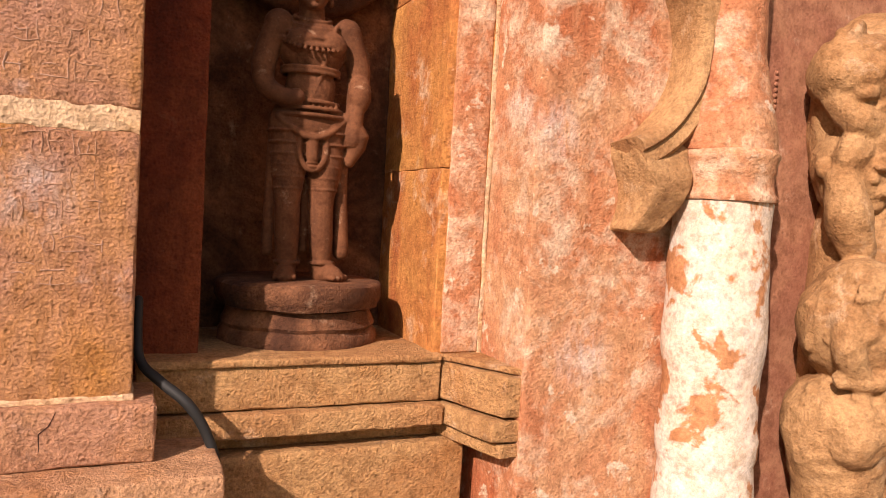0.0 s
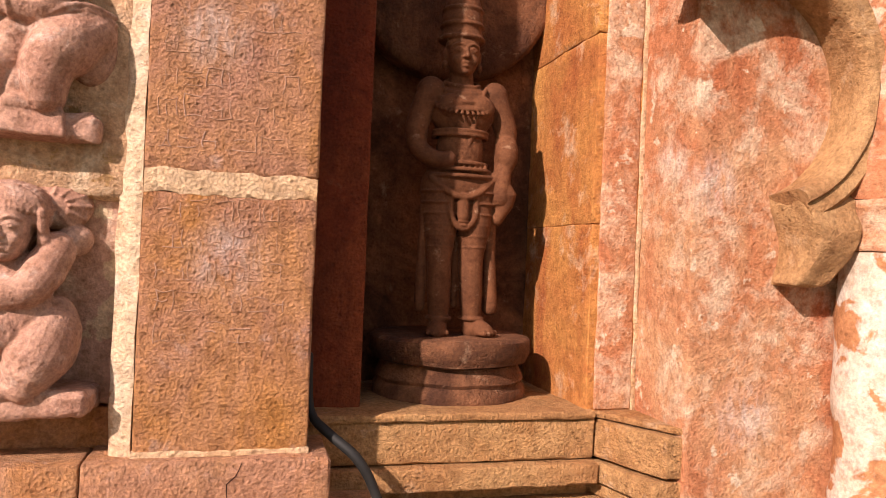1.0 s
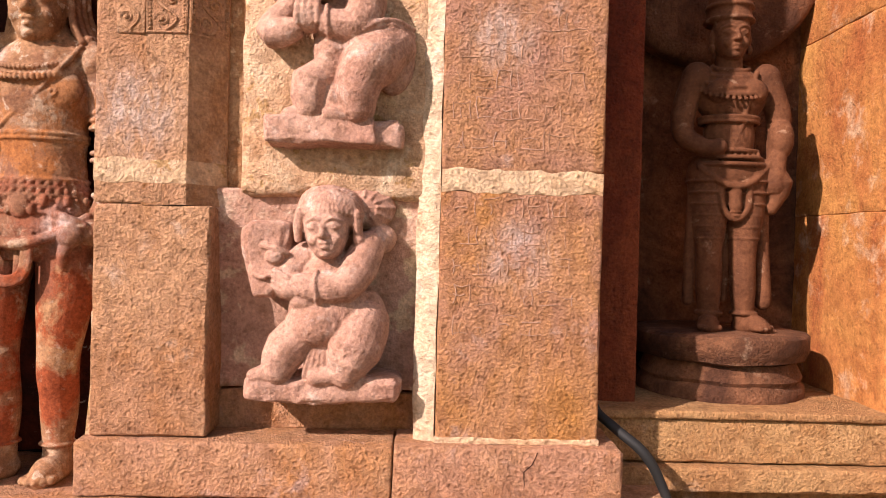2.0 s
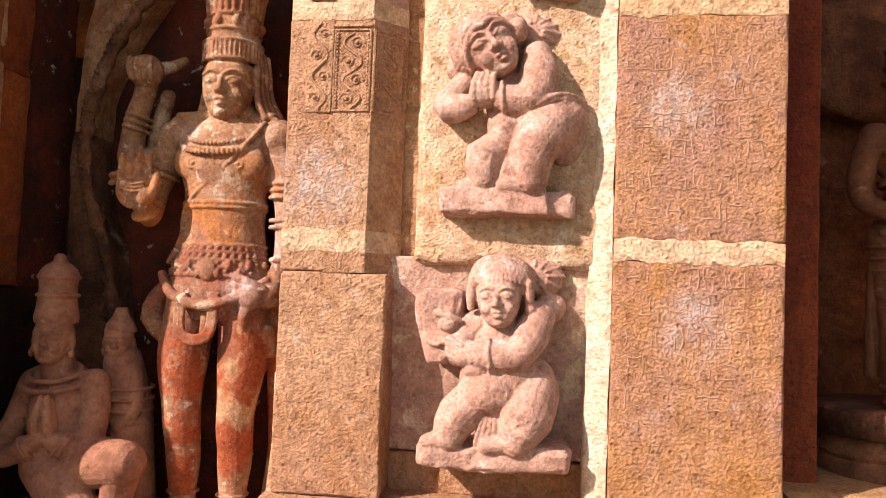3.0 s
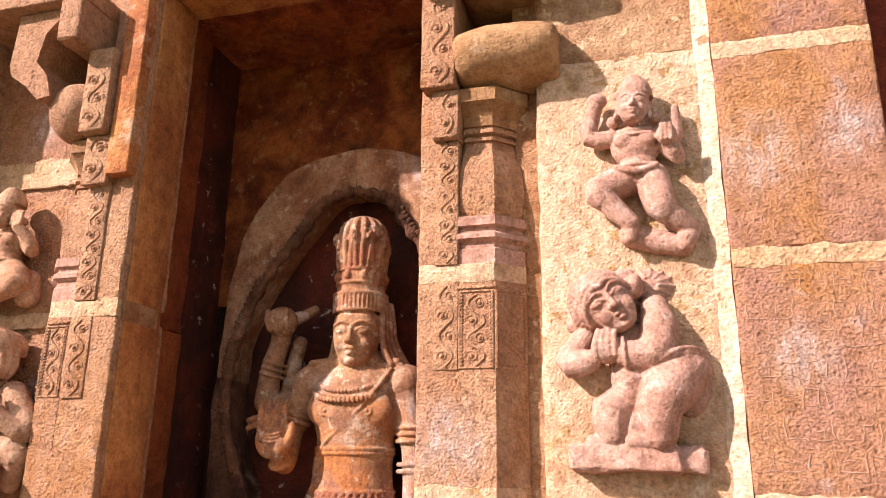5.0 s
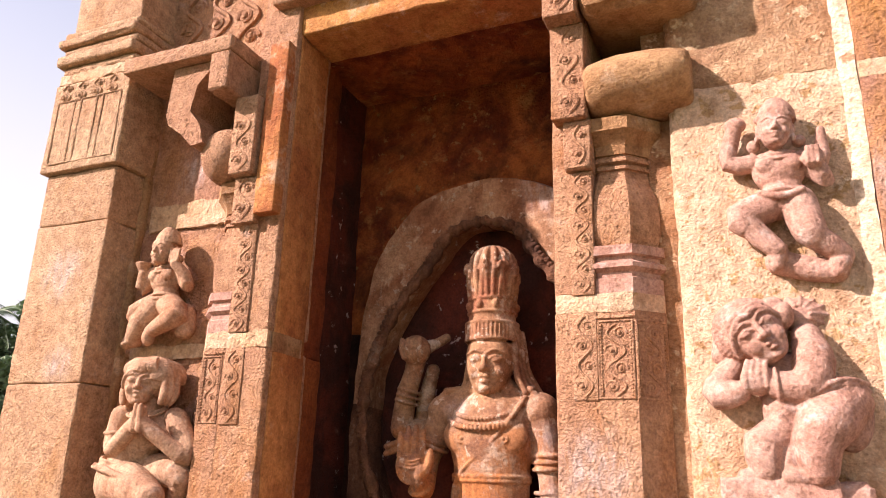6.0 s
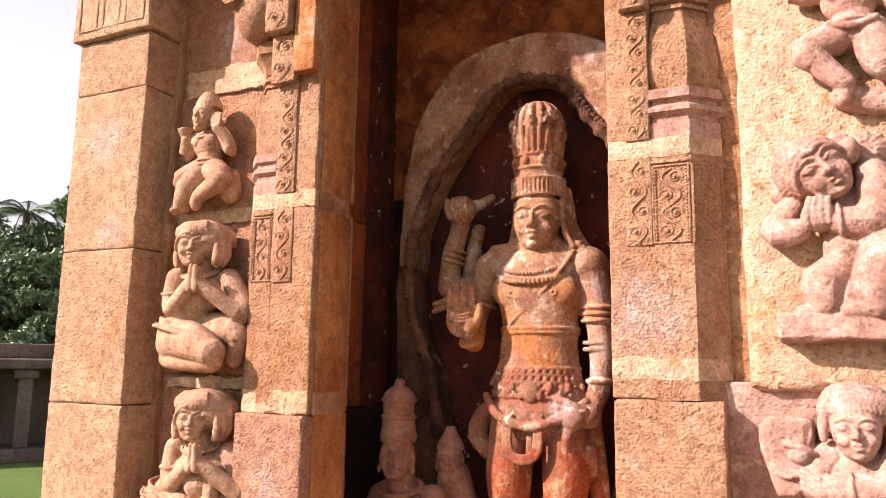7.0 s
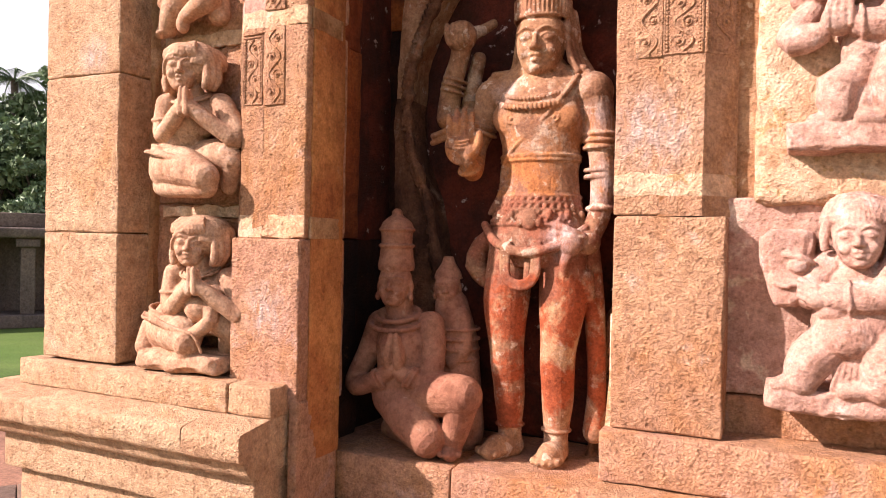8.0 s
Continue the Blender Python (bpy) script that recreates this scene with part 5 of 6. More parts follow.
limb(g, [(-2.43, 2.47, 2.28), (-2.475, 2.45, 2.15), (-2.515, 2.42, 2.03), (-2.40, 2.375, 2.06), (-2.305, 2.345, 2.12)], [0.055, 0.048, 0.044, 0.038, 0.03])
limb(g, [(-2.2, 2.47, 2.29), (-2.165, 2.43, 2.18), (-2.17, 2.39, 2.08), (-2.23, 2.355, 2.09), (-2.275, 2.345, 2.12)], [0.055, 0.048, 0.044, 0.038, 0.03])
for q in (-1, 1):
    ball(g, (-2.29 + q * 0.022, 2.335, 2.16), (0.022, 0.03, 0.05))
    limb(g, [(-2.29 + q * 0.024, 2.32, 2.17), (-2.29 + q * 0.012, 2.325, 2.255)], [0.02, 0.011], 8)
    limb(g, [(-2.29 + q * 0.024, 2.345, 2.17), (-2.29 + q * 0.012, 2.345, 2.245)], [0.018, 0.01], 8)
for p, t in (((-2.36, 2.36, 2.075), 60), ((-2.38, 2.368, 2.068), 60), ((-2.235, 2.352, 2.095), -60), ((-2.22, 2.36, 2.09), -60)):
    hoop(g, p, 0.04, 0.04, 0.008, (0, t, 20))
limb(g, [(-2.34, 2.46, 2.0), (-2.24, 2.38, 1.94), (-2.145, 2.34, 1.875)], [0.105, 0.09, 0.075])
limb(g, [(-2.145, 2.35, 1.84), (-2.3, 2.5, 1.83), (-2.42, 2.56, 1.83)], [0.05, 0.05, 0.045])
limb(g, [(-2.28, 2.46, 2.0), (-2.13, 2.40, 2.03), (-2.01, 2.36, 2.045)], [0.10, 0.088, 0.078])
limb(g, [(-2.01, 2.365, 2.03), (-2.04, 2.385, 1.93), (-2.075, 2.405, 1.83)], [0.066, 0.056, 0.045])
foot(g, (-2.08, 2.43, 1.82), (-2.05, 2.34, 1.815), 0.9)
head(g, (-2.17, 2.56, 2.43), 0.062, 15)
turned(g, (-2.175, 2.575), [(0.06, 2.47), (0.05, 2.5), (0.03, 2.53), (0.02, 2.56)], 16)
limb(g, [(-2.16, 2.58, 2.36), (-2.135, 2.58, 2.2), (-2.11, 2.58, 2.0), (-2.10, 2.58, 1.85)], [0.07, 0.09, 0.085, 0.09])
limb(g, [(-2.10, 2.55, 2.33), (-2.075, 2.53, 2.2), (-2.12, 2.50, 2.14)], [0.035, 0.03, 0.025])
for z in (2.15, 2.19, 2.23, 2.27):
    hoop(g, (-2.13, 2.575, z), 0.088, 0.088, 0.007)
carved("kneeling_statue", g, KNEEL, (-2.28, 2.45, 1.79), "kneeling stone figure with tall cap and joined palms", 0.0038, 1)

# standing figure of the second niche on its pedestal
ped = thing("round_pedestal", (0.63, 2.74, 2.1), "round two-tier stone pedestal, mottled dark brown", "pedestal")
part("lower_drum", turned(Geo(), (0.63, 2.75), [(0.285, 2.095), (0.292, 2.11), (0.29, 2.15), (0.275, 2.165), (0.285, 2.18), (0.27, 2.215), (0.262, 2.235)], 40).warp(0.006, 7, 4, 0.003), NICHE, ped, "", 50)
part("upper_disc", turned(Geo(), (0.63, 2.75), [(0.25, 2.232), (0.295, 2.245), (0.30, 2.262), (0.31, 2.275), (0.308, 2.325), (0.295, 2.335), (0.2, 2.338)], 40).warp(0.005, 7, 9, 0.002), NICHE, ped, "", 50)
g = Geo()
for ankle, knee, hip in (((0.562, 2.68, 2.37), (0.552, 2.665, 2.61), (0.555, 2.69, 2.90)), ((0.69, 2.68, 2.37), (0.675, 2.665, 2.61), (0.69, 2.69, 2.90))):
    limb(g, [ankle, Vector(ankle).lerp(Vector(knee), 0.55), knee, Vector(knee).lerp(Vector(hip), 0.6), hip], [0.034, 0.045, 0.046, 0.068, 0.08])
    for k in range(6):
        hoop(g, Vector(knee).lerp(Vector(hip), 0.2 + 0.14 * k), 0.052 + 0.0055 * k, 0.052 + 0.0055 * k, 0.004)
    hoop(g, Vector(ankle) + Vector((0, 0, 0.03)), 0.042, 0.042, 0.008)
foot(g, (0.56, 2.69, 2.355), (0.535, 2.585, 2.35), 0.85)
foot(g, (0.69, 2.69, 2.355), (0.745, 2.59, 2.35), 0.85)
ball(g, (0.618, 2.69, 2.90), (0.135, 0.09, 0.085))
ball(g, (0.622, 2.69, 3.03), (0.092, 0.075, 0.13))
ball(g, (0.625, 2.69, 3.18), (0.125, 0.085, 0.11))
for q in (-1, 1):
    ball(g, (0.625 + q * 0.125, 2.69, 3.25), (0.055, 0.05, 0.055))
    ball(g, (0.625 + q * 0.055, 2.63, 3.19), (0.055, 0.03, 0.045))
limb(g, [(0.617, 2.69, 3.25), (0.612, 2.685, 3.34)], [0.05, 0.045])
head(g, (0.61, 2.67, 3.385), 0.078)
turned(g, (0.612, 2.69), [(0.08, 3.44), (0.084, 3.455), (0.076, 3.48), (0.08, 3.52), (0.07, 3.58), (0.05, 3.64), (0.02, 3.67)], 24)
for z in (3.45, 3.50, 3.56):
    hoop(g, (0.612, 2.69, z), 0.082 - (z - 3.45) * 0.08, 0.082 - (z - 3.45) * 0.08, 0.008)
limb(g, [(0.75, 2.69, 3.25), (0.80, 2.69, 3.13), (0.80, 2.685, 3.05), (0.785, 2.66, 2.95), (0.775, 2.65, 2.86)], [0.05, 0.044, 0.04, 0.034, 0.04])
ball(g, (0.80, 2.66, 3.03), (0.045, 0.04, 0.075))
limb(g, [(0.76, 2.66, 2.93), (0.80, 2.66, 2.87), (0.77, 2.66, 2.78)], [0.03, 0.045, 0.025])
limb(g, [(0.50, 2.69, 3.25), (0.455, 2.69, 3.13), (0.455, 2.67, 3.03), (0.52, 2.625, 2.985), (0.555, 2.61, 2.99)], [0.05, 0.044, 0.038, 0.032, 0.03])
for r, z in ((0.065, 3.285), (0.085, 3.262), (0.105, 3.235), (0.12, 3.21)):
    hoop(g, (0.618, 2.68, z), r, r * 0.75, 0.008, (24, 0, 0))
for z, rx in ((3.10, 0.103), (3.085, 0.102), (2.98, 0.105), (2.955, 0.118), (2.93, 0.13)):
    hoop(g, (0.621, 2.69, z), rx, rx * 0.76, 0.0085)
limb(g, [(0.70, 2.645, 3.26), (0.665, 2.618, 3.18), (0.645, 2.622, 3.08), (0.615, 2.625, 3.0), (0.575, 2.635, 2.955)], 0.009, 8)
limb(g, [(0.50, 2.64, 2.92), (0.56, 2.605, 2.87), (0.62, 2.60, 2.85), (0.68, 2.605, 2.87), (0.74, 2.64, 2.92)], 0.012, 8)
limb(g, [(0.575, 2.618, 2.88), (0.572, 2.612, 2.80), (0.59, 2.61, 2.755), (0.622, 2.61, 2.735), (0.655, 2.61, 2.755), (0.672, 2.612, 2.80), (0.668, 2.618, 2.88)], 0.012, 8)
for k in range(9):
    ball(g, (0.622, 2.605, 2.86 - 0.014 * k), (0.022, 0.012, 0.006), n=6)
    ball(g, (0.53 + 0.022 * k, 2.622 + 0.0009 * (k - 4) ** 2, 2.965), (0.010, 0.012, 0.016), n=6)
for row in range(2):
    for k in range(17):
        a = math.pi * (1 + (k + 0.5) / 17)
        r = 0.095 + 0.022 * row
        ball(g, (0.618 + r * math.cos(a), 2.672 + r * 0.72 * math.sin(a), 3.222 - 0.02 * row + 0.045 * math.sin(a)), 0.008, n=5)
limb(g, [(0.62, 2.615, 2.85), (0.622, 2.61, 2.78)], 0.022)
limb(g, [(0.745, 2.69, 2.86), (0.755, 2.69, 2.65), (0.765, 2.69, 2.44)], [0.03, 0.025, 0.03])
limb(g, [(0.50, 2.69, 2.86), (0.49, 2.69, 2.65), (0.488, 2.69, 2.44)], [0.022, 0.018, 0.02])
limb(g, [(0.62, 2.70, 2.75), (0.622, 2.70, 2.45)], [0.018, 0.014])
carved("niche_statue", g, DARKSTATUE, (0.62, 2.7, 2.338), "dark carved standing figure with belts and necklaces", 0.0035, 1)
g = Geo()
loft(g, [[(0.635 + r * math.cos(t), y, 3.785 + r * math.sin(t)) for t in (2 * math.pi * i / 64 for i in range(64))] for r, y in ((0.43, 3.02), (0.44, 2.93), (0.435, 2.895), (0.41, 2.88), (0.28, 2.876), (0.1, 2.875))])
hoop(g, (0.635, 2.885, 3.785), 0.385, 0.385, 0.012, (90, 0, 0), n=56)
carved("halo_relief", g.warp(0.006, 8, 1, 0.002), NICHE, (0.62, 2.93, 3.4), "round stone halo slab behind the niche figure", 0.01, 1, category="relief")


# small relief figures
def wig(g, c, r, n, start, end, back=0.4):
    """A full head of combed hair: a smooth mass with strands that fall from the parting."""
    ball(g, c, r)
    for k in range(n):
        a = radians(start + (end - start) * k / (n - 1))
        d = Vector((math.cos(a), 0, math.sin(a)))
        limb(g, [Vector(c) + Vector((d.x * r[0] * u, -r[1] * w, d.z * r[2] * u)) for u, w in ((0.52, 0.83), (0.78, 0.60), (0.95, 0.22), (0.92, -back))], [0.007, 0.009, 0.010, 0.009], 8)


def dwarf_low():
    """Squatting figure with an animal head on its arm."""
    g = Geo()
    head(g, (-0.744, 2.130, 2.652), 0.078, -4, -3, ears=False)
    wig(g, (-0.742, 2.172, 2.702), (0.094, 0.085, 0.078), 24, -25, 205)
    for k in range(14):
        u = k / 13 - 0.5
        limb(g, [(-0.742 + 0.05 * u, 2.105, 2.768), (-0.742 + 0.13 * u, 2.088 + 0.10 * u * u, 2.735), (-0.742 + 0.155 * u, 2.075 + 0.16 * u * u, 2.708 - 0.05 * u * u)], [0.006, 0.008, 0.007], 6)
    for q in (-1, 1):
        limb(g, [(-0.742 + q * 0.080, 2.115, 2.70), (-0.742 + q * 0.086, 2.12, 2.66), (-0.742 + q * 0.082, 2.125, 2.625)], [0.014, 0.015, 0.011], 8)
    ball(g, (-0.645, 2.220, 2.722), (0.088, 0.055, 0.066))
    ball(g, (-0.598, 2.215, 2.632), (0.046, 0.045, 0.045))
    for k in range(7):
        a = radians(-60 + 30 * k)
        limb(g, [(-0.645 + 0.04 * math.cos(a), 2.17, 2.722 + 0.03 * math.sin(a)), (-0.645 + 0.085 * math.cos(a), 2.20, 2.722 + 0.064 * math.sin(a))], 0.006, 6)
    limb(g, [(-0.657, 2.135, 2.655), (-0.654, 2.125, 2.625)], [0.012, 0.017])
    limb(g, [(-0.745, 2.16, 2.60), (-0.745, 2.165, 2.55)], [0.05, 0.058])
    rbox(g, -0.985, -0.840, 2.125, 2.29, 2.455, 2.678, r=0.028, rough=0.009, step=0.025,
         skew=lambda p: Vector((-0.918 + (p.x + 0.912) * (0.48 + 0.52 * min(1.0, max(0.0, (p.z - 2.455) / 0.13))), p.y - 0.012 * max(0.0, (2.6 - p.z) / 0.15), p.z)))
    ball(g, (-0.888, 2.118, 2.575), (0.028, 0.016, 0.024))
    limb(g, [(-0.925, 2.125, 2.605), (-0.885, 2.11, 2.60), (-0.855, 2.12, 2.585)], 0.011, 8)
    limb(g, [(-0.95, 2.125, 2.525), (-0.915, 2.108, 2.515), (-0.875, 2.115, 2.53)], 0.009, 8)
    limb(g, [(-0.632, 2.165, 2.605), (-0.655, 2.13, 2.545), (-0.695, 2.11, 2.495), (-0.765, 2.10, 2.490), (-0.815, 2.10, 2.495)], [0.048, 0.054, 0.050, 0.043, 0.036])
    hoop(g, (-0.765, 2.102, 2.49), 0.046, 0.046, 0.006, (0, 85, 0))
    ball(g, (-0.838, 2.10, 2.488), (0.036, 0.032, 0.034))
    for k in range(4):
        limb(g, [(-0.845, 2.082, 2.472 + 0.014 * k), (-0.885, 2.09, 2.490 + 0.014 * k)], 0.009, 8)
    limb(g, [(-0.81, 2.17, 2.575), (-0.85, 2.15, 2.53), (-0.86, 2.14, 2.49)], [0.046, 0.042, 0.036])
    ball(g, (-0.735, 2.175, 2.52), (0.105, 0.075, 0.085))
    ball(g, (-0.735, 2.165, 2.42), (0.122, 0.082, 0.105))
    ball(g, (-0.768, 2.128, 2.385), (0.092, 0.068, 0.068))
    ball(g, (-0.802, 2.108, 2.455), (0.042, 0.032, 0.036))
    limb(g, [(-0.70, 2.11, 2.455), (-0.72, 2.095, 2.435), (-0.77, 2.09, 2.43)], 0.006, 6)
    ball(g, (-0.625, 2.185, 2.375), (0.058, 0.06, 0.105))
    limb(g, [(-0.79, 2.16, 2.365), (-0.852, 2.132, 2.315), (-0.878, 2.125, 2.255)], [0.070, 0.064, 0.046])
    limb(g, [(-0.645, 2.17, 2.385), (-0.662, 2.122, 2.315), (-0.685, 2.12, 2.255)], [0.082, 0.080, 0.052])
    limb(g, [(-0.878, 2.13, 2.25), (-0.935, 2.118, 2.235)], [0.036, 0.024])
    limb(g, [(-0.688, 2.125, 2.25), (-0.765, 2.108, 2.237)], [0.038, 0.026])
    for k in range(4):
        limb(g, [(-0.770 + 0.010 * k, 2.112, 2.355), (-0.785 + 0.014 * k, 2.108, 2.30), (-0.80 + 0.018 * k, 2.112, 2.24)], [0.009, 0.010, 0.008], 8)
    for r, z in ((0.062, 2.572), (0.078, 2.556)):
        hoop(g, (-0.745, 2.165, z), r, r * 0.8, 0.006, (24, 0, 0))
    rbox(g, -0.968, -0.53, 2.105, 2.30, 2.165, 2.236, r=0.018, rough=0.012, step=0.025)
    return carved("relief_figure", g.warp(0.004, 16, 2, 0.0015), RELIEF, (-0.755, 2.2, 2.15), "squat pink stone relief figure holding an animal head", 0.0032, 2, "small relief figures", "relief")


def dwarf_middle():
    """Crouching figure leaning its head on its hand."""
    g = Geo()
    head(g, (-0.796, 2.128, 3.385), 0.094, 8, -36, 0, ears=False, hair=True)
    wig(g, (-0.815, 2.165, 3.402), (0.106, 0.083, 0.098), 26, 40, 250)
    limb(g, [(-0.898, 2.185, 3.39), (-0.902, 2.18, 3.335)], [0.024, 0.030])
    ball(g, (-0.672, 2.205, 3.448), (0.078, 0.055, 0.060))
    ball(g, (-0.745, 2.150, 3.475), (0.034, 0.034, 0.026))
    ball(g, (-0.718, 2.130, 3.438), (0.030, 0.034, 0.042))
    for k in range(6):
        a = radians(-30 + 28 * k)
        limb(g, [(-0.672 + 0.03 * math.cos(a), 2.155, 3.448 + 0.025 * math.sin(a)), (-0.672 + 0.074 * math.cos(a), 2.185, 3.448 + 0.057 * math.sin(a))], 0.007, 6)
    limb(g, [(-0.660, 2.155, 3.375), (-0.650, 2.125, 3.30), (-0.668, 2.115, 3.235), (-0.705, 2.108, 3.225), (-0.750, 2.105, 3.232)], [0.044, 0.056, 0.056, 0.048, 0.042])
    hoop(g, (-0.752, 2.108, 3.234), 0.046, 0.046, 0.007, (0, 85, 0))
    ball(g, (-0.805, 2.100, 3.250), (0.046, 0.040, 0.048))
    for k in range(4):
        limb(g, [(-0.832 + 0.018 * k, 2.075, 3.225), (-0.835 + 0.018 * k, 2.068, 3.265), (-0.828 + 0.016 * k, 2.085, 3.298)], 0.0095, 8)
    limb(g, [(-0.865, 2.18, 3.30), (-0.915, 2.155, 3.235), (-0.915, 2.140, 3.205), (-0.86, 2.125, 3.215)], [0.038, 0.042, 0.042, 0.036])
    ball(g, (-0.725, 2.175, 3.24), (0.085, 0.065, 0.10))
    ball(g, (-0.735, 2.155, 3.165), (0.066, 0.062, 0.085))
    ball(g, (-0.748, 2.135, 3.118), (0.050, 0.045, 0.042))
    limb(g, [(-0.755, 2.093, 3.145), (-0.72, 2.10, 3.10), (-0.70, 2.105, 3.085)], 0.006, 6)
    ball(g, (-0.575, 2.195, 3.150), (0.066, 0.065, 0.105))
    limb(g, [(-0.585, 2.175, 3.185), (-0.632, 2.125, 3.135), (-0.665, 2.112, 3.07), (-0.665, 2.115, 3.005)], [0.078, 0.082, 0.066, 0.052])
    for k in range(4):
        limb(g, [(-0.705 + 0.01 * k, 2.105 + 0.006 * k, 3.165 - 0.012 * k), (-0.645 + 0.008 * k, 2.075 + 0.012 * k, 3.215 - 0.010 * k), (-0.575, 2.105, 3.245 - 0.012 * k), (-0.515, 2.165, 3.235 - 0.02 * k)], 0.008, 8)
    limb(g, [(-0.75, 2.165, 3.095), (-0.806, 2.128, 3.065), (-0.802, 2.125, 3.0)], [0.060, 0.056, 0.044])
    limb(g, [(-0.802, 2.13, 2.99), (-0.862, 2.12, 2.978)], [0.030, 0.020])
    limb(g, [(-0.665, 2.12, 2.99), (-0.745, 2.108, 2.978)], [0.034, 0.022])
    limb(g, [(-0.742, 2.14, 3.07), (-0.738, 2.13, 2.98)], [0.034, 0.032])
    rbox(g, -0.925, -0.615, 2.095, 2.30, 2.892, 2.970, r=0.012, rough=0.010, step=0.025)
    rbox(g, -0.64, -0.54, 2.125, 2.30, 2.892, 2.966, r=0.016, rough=0.012, step=0.025)
    return carved("relief_figure", g.warp(0.004, 16, 5, 0.0015), RELIEF, (-0.74, 2.2, 2.895), "crouching pink stone relief figure leaning on its hand", 0.0032, 2, "small relief figures", "relief")


def dancer(o, k, wall, cup):
    """Small dancing figure with bent legs; o: its hip, k: its size."""
    g = Geo()

    def P(x, y, z):
        return (o[0] + k * x, wall - k * y, o[2] + k * z)
    head(g, P(0, 0.10, 0.235), 0.062 * k, 0, 4)
    turned(g, P(0.008, 0.085, 0), [(0.062 * k, o[2] + 0.27 * k), (0.058 * k, o[2] + 0.30 * k), (0.046 * k, o[2] + 0.325 * k), (0.026 * k, o[2] + 0.35 * k)], 20)
    limb(g, [P(-0.05, 0.11, 0.275), P(0, 0.125, 0.285), P(0.05, 0.11, 0.275)], [0.012 * k, 0.014 * k, 0.012 * k], 8)
    for q in (-1, 1):
        ball(g, P(q * 0.068, 0.07, 0.20), 0.022 * k, n=8)
    ball(g, P(0, 0.06, 0.11), (0.082 * k, 0.055 * k, 0.075 * k))
    for q in (-1, 1):
        ball(g, P(q * 0.036, 0.10, 0.12), (0.034 * k, 0.02 * k, 0.03 * k))
    ball(g, P(0.005, 0.055, 0.04), (0.062 * k, 0.05 * k, 0.07 * k))
    ball(g, P(0, 0.055, -0.005), (0.08 * k, 0.05 * k, 0.05 * k))
    for r, z in ((0.05, 0.165), (0.065, 0.15)):
        hoop(g, P(0, 0.075, z), r * k, r * 0.7 * k, 0.006 * k, (22, 0, 0))
    hoop(g, P(0, 0.055, 0.01), 0.074 * k, 0.052 * k, 0.008 * k)
    hoop(g, P(0, 0.055, 0.03), 0.068 * k, 0.052 * k, 0.006 * k)
    if cup:
        limb(g, [P(-0.075, 0.06, 0.145), P(-0.135, 0.065, 0.06), P(-0.115, 0.09, 0.14)], [0.032 * k, 0.03 * k, 0.024 * k])
        turned(g, P(-0.12, 0.09, 0), [(0.022 * k, o[2] + 0.15 * k), (0.03 * k, o[2] + 0.165 * k), (0.042 * k, o[2] + 0.19 * k)], 14)
        limb(g, [P(0.075, 0.06, 0.14), P(0.13, 0.06, 0.07), P(0.125, 0.08, 0.12), P(0.085, 0.11, 0.165)], [0.032 * k, 0.03 * k, 0.026 * k, 0.022 * k])
        fingers(g, P(0.08, 0.115, 0.18), (0.1, 0, 1), (1, 0, 0), 0.75 * k)
    else:
        limb(g, [P(-0.075, 0.06, 0.145), P(-0.15, 0.06, 0.155), P(-0.125, 0.07, 0.265)], [0.032 * k, 0.03 * k, 0.026 * k])
        ball(g, P(-0.118, 0.07, 0.285), (0.035 * k, 0.028 * k, 0.028 * k))
        limb(g, [P(0.075, 0.06, 0.14), P(0.125, 0.05, 0.13), P(0.135, 0.06, 0.235)], [0.032 * k, 0.03 * k, 0.014 * k])
        limb(g, [P(0.075, 0.07, 0.13), P(0.13, 0.07, 0.06), P(0.105, 0.10, 0.105)], [0.03 * k, 0.03 * k, 0.024 * k])
        ball(g, P(0.10, 0.115, 0.12), (0.034 * k, 0.022 * k, 0.036 * k))
        for j in range(3):
            limb(g, [P(0.085 + 0.014 * j, 0.13, 0.10), P(0.085 + 0.014 * j, 0.13, 0.15)], 0.008 * k, 8)
        limb(g, [P(-0.06, 0.11, 0.02), P(0.0, 0.12, 0.0), P(0.06, 0.11, 0.02)], 0.012 * k, 8)
    limb(g, [P(-0.045, 0.06, -0.01), P(-0.13, 0.08, -0.045), P(-0.115, 0.085, -0.075)], [0.056 * k, 0.048 * k, 0.04 * k])
    if cup:
        limb(g, [P(-0.04, 0.06, -0.02), P(-0.09, 0.08, -0.09), P(-0.15, 0.07, -0.175)], [0.062 * k, 0.055 * k, 0.034 * k])
        foot(g, P(-0.13, 0.06, -0.175), P(-0.185, 0.09, -0.20), 0.7 * k)
        limb(g, [P(0.045, 0.06, -0.02), P(0.12, 0.09, -0.07), P(0.05, 0.10, -0.11), P(-0.02, 0.09, -0.14)], [0.06 * k, 0.052 * k, 0.04 * k, 0.03 * k])
        ball(g, P(-0.03, 0.09, -0.165), (0.028 * k, 0.03 * k, 0.042 * k))
        limb(g, [P(0.10, 0.02, -0.05), P(0.11, 0.02, -0.12)], 0.05 * k)
    else:
        limb(g, [P(-0.125, 0.085, -0.05), P(-0.07, 0.08, -0.12), P(-0.03, 0.08, -0.16)], [0.042 * k, 0.036 * k, 0.03 * k])
        foot(g, P(-0.025, 0.06, -0.17), P(-0.04, 0.075, -0.225), 0.7 * k)
        limb(g, [P(0.045, 0.06, -0.01), P(0.065, 0.09, -0.105), P(0.075, 0.09, -0.125)], [0.058 * k, 0.052 * k, 0.046 * k])
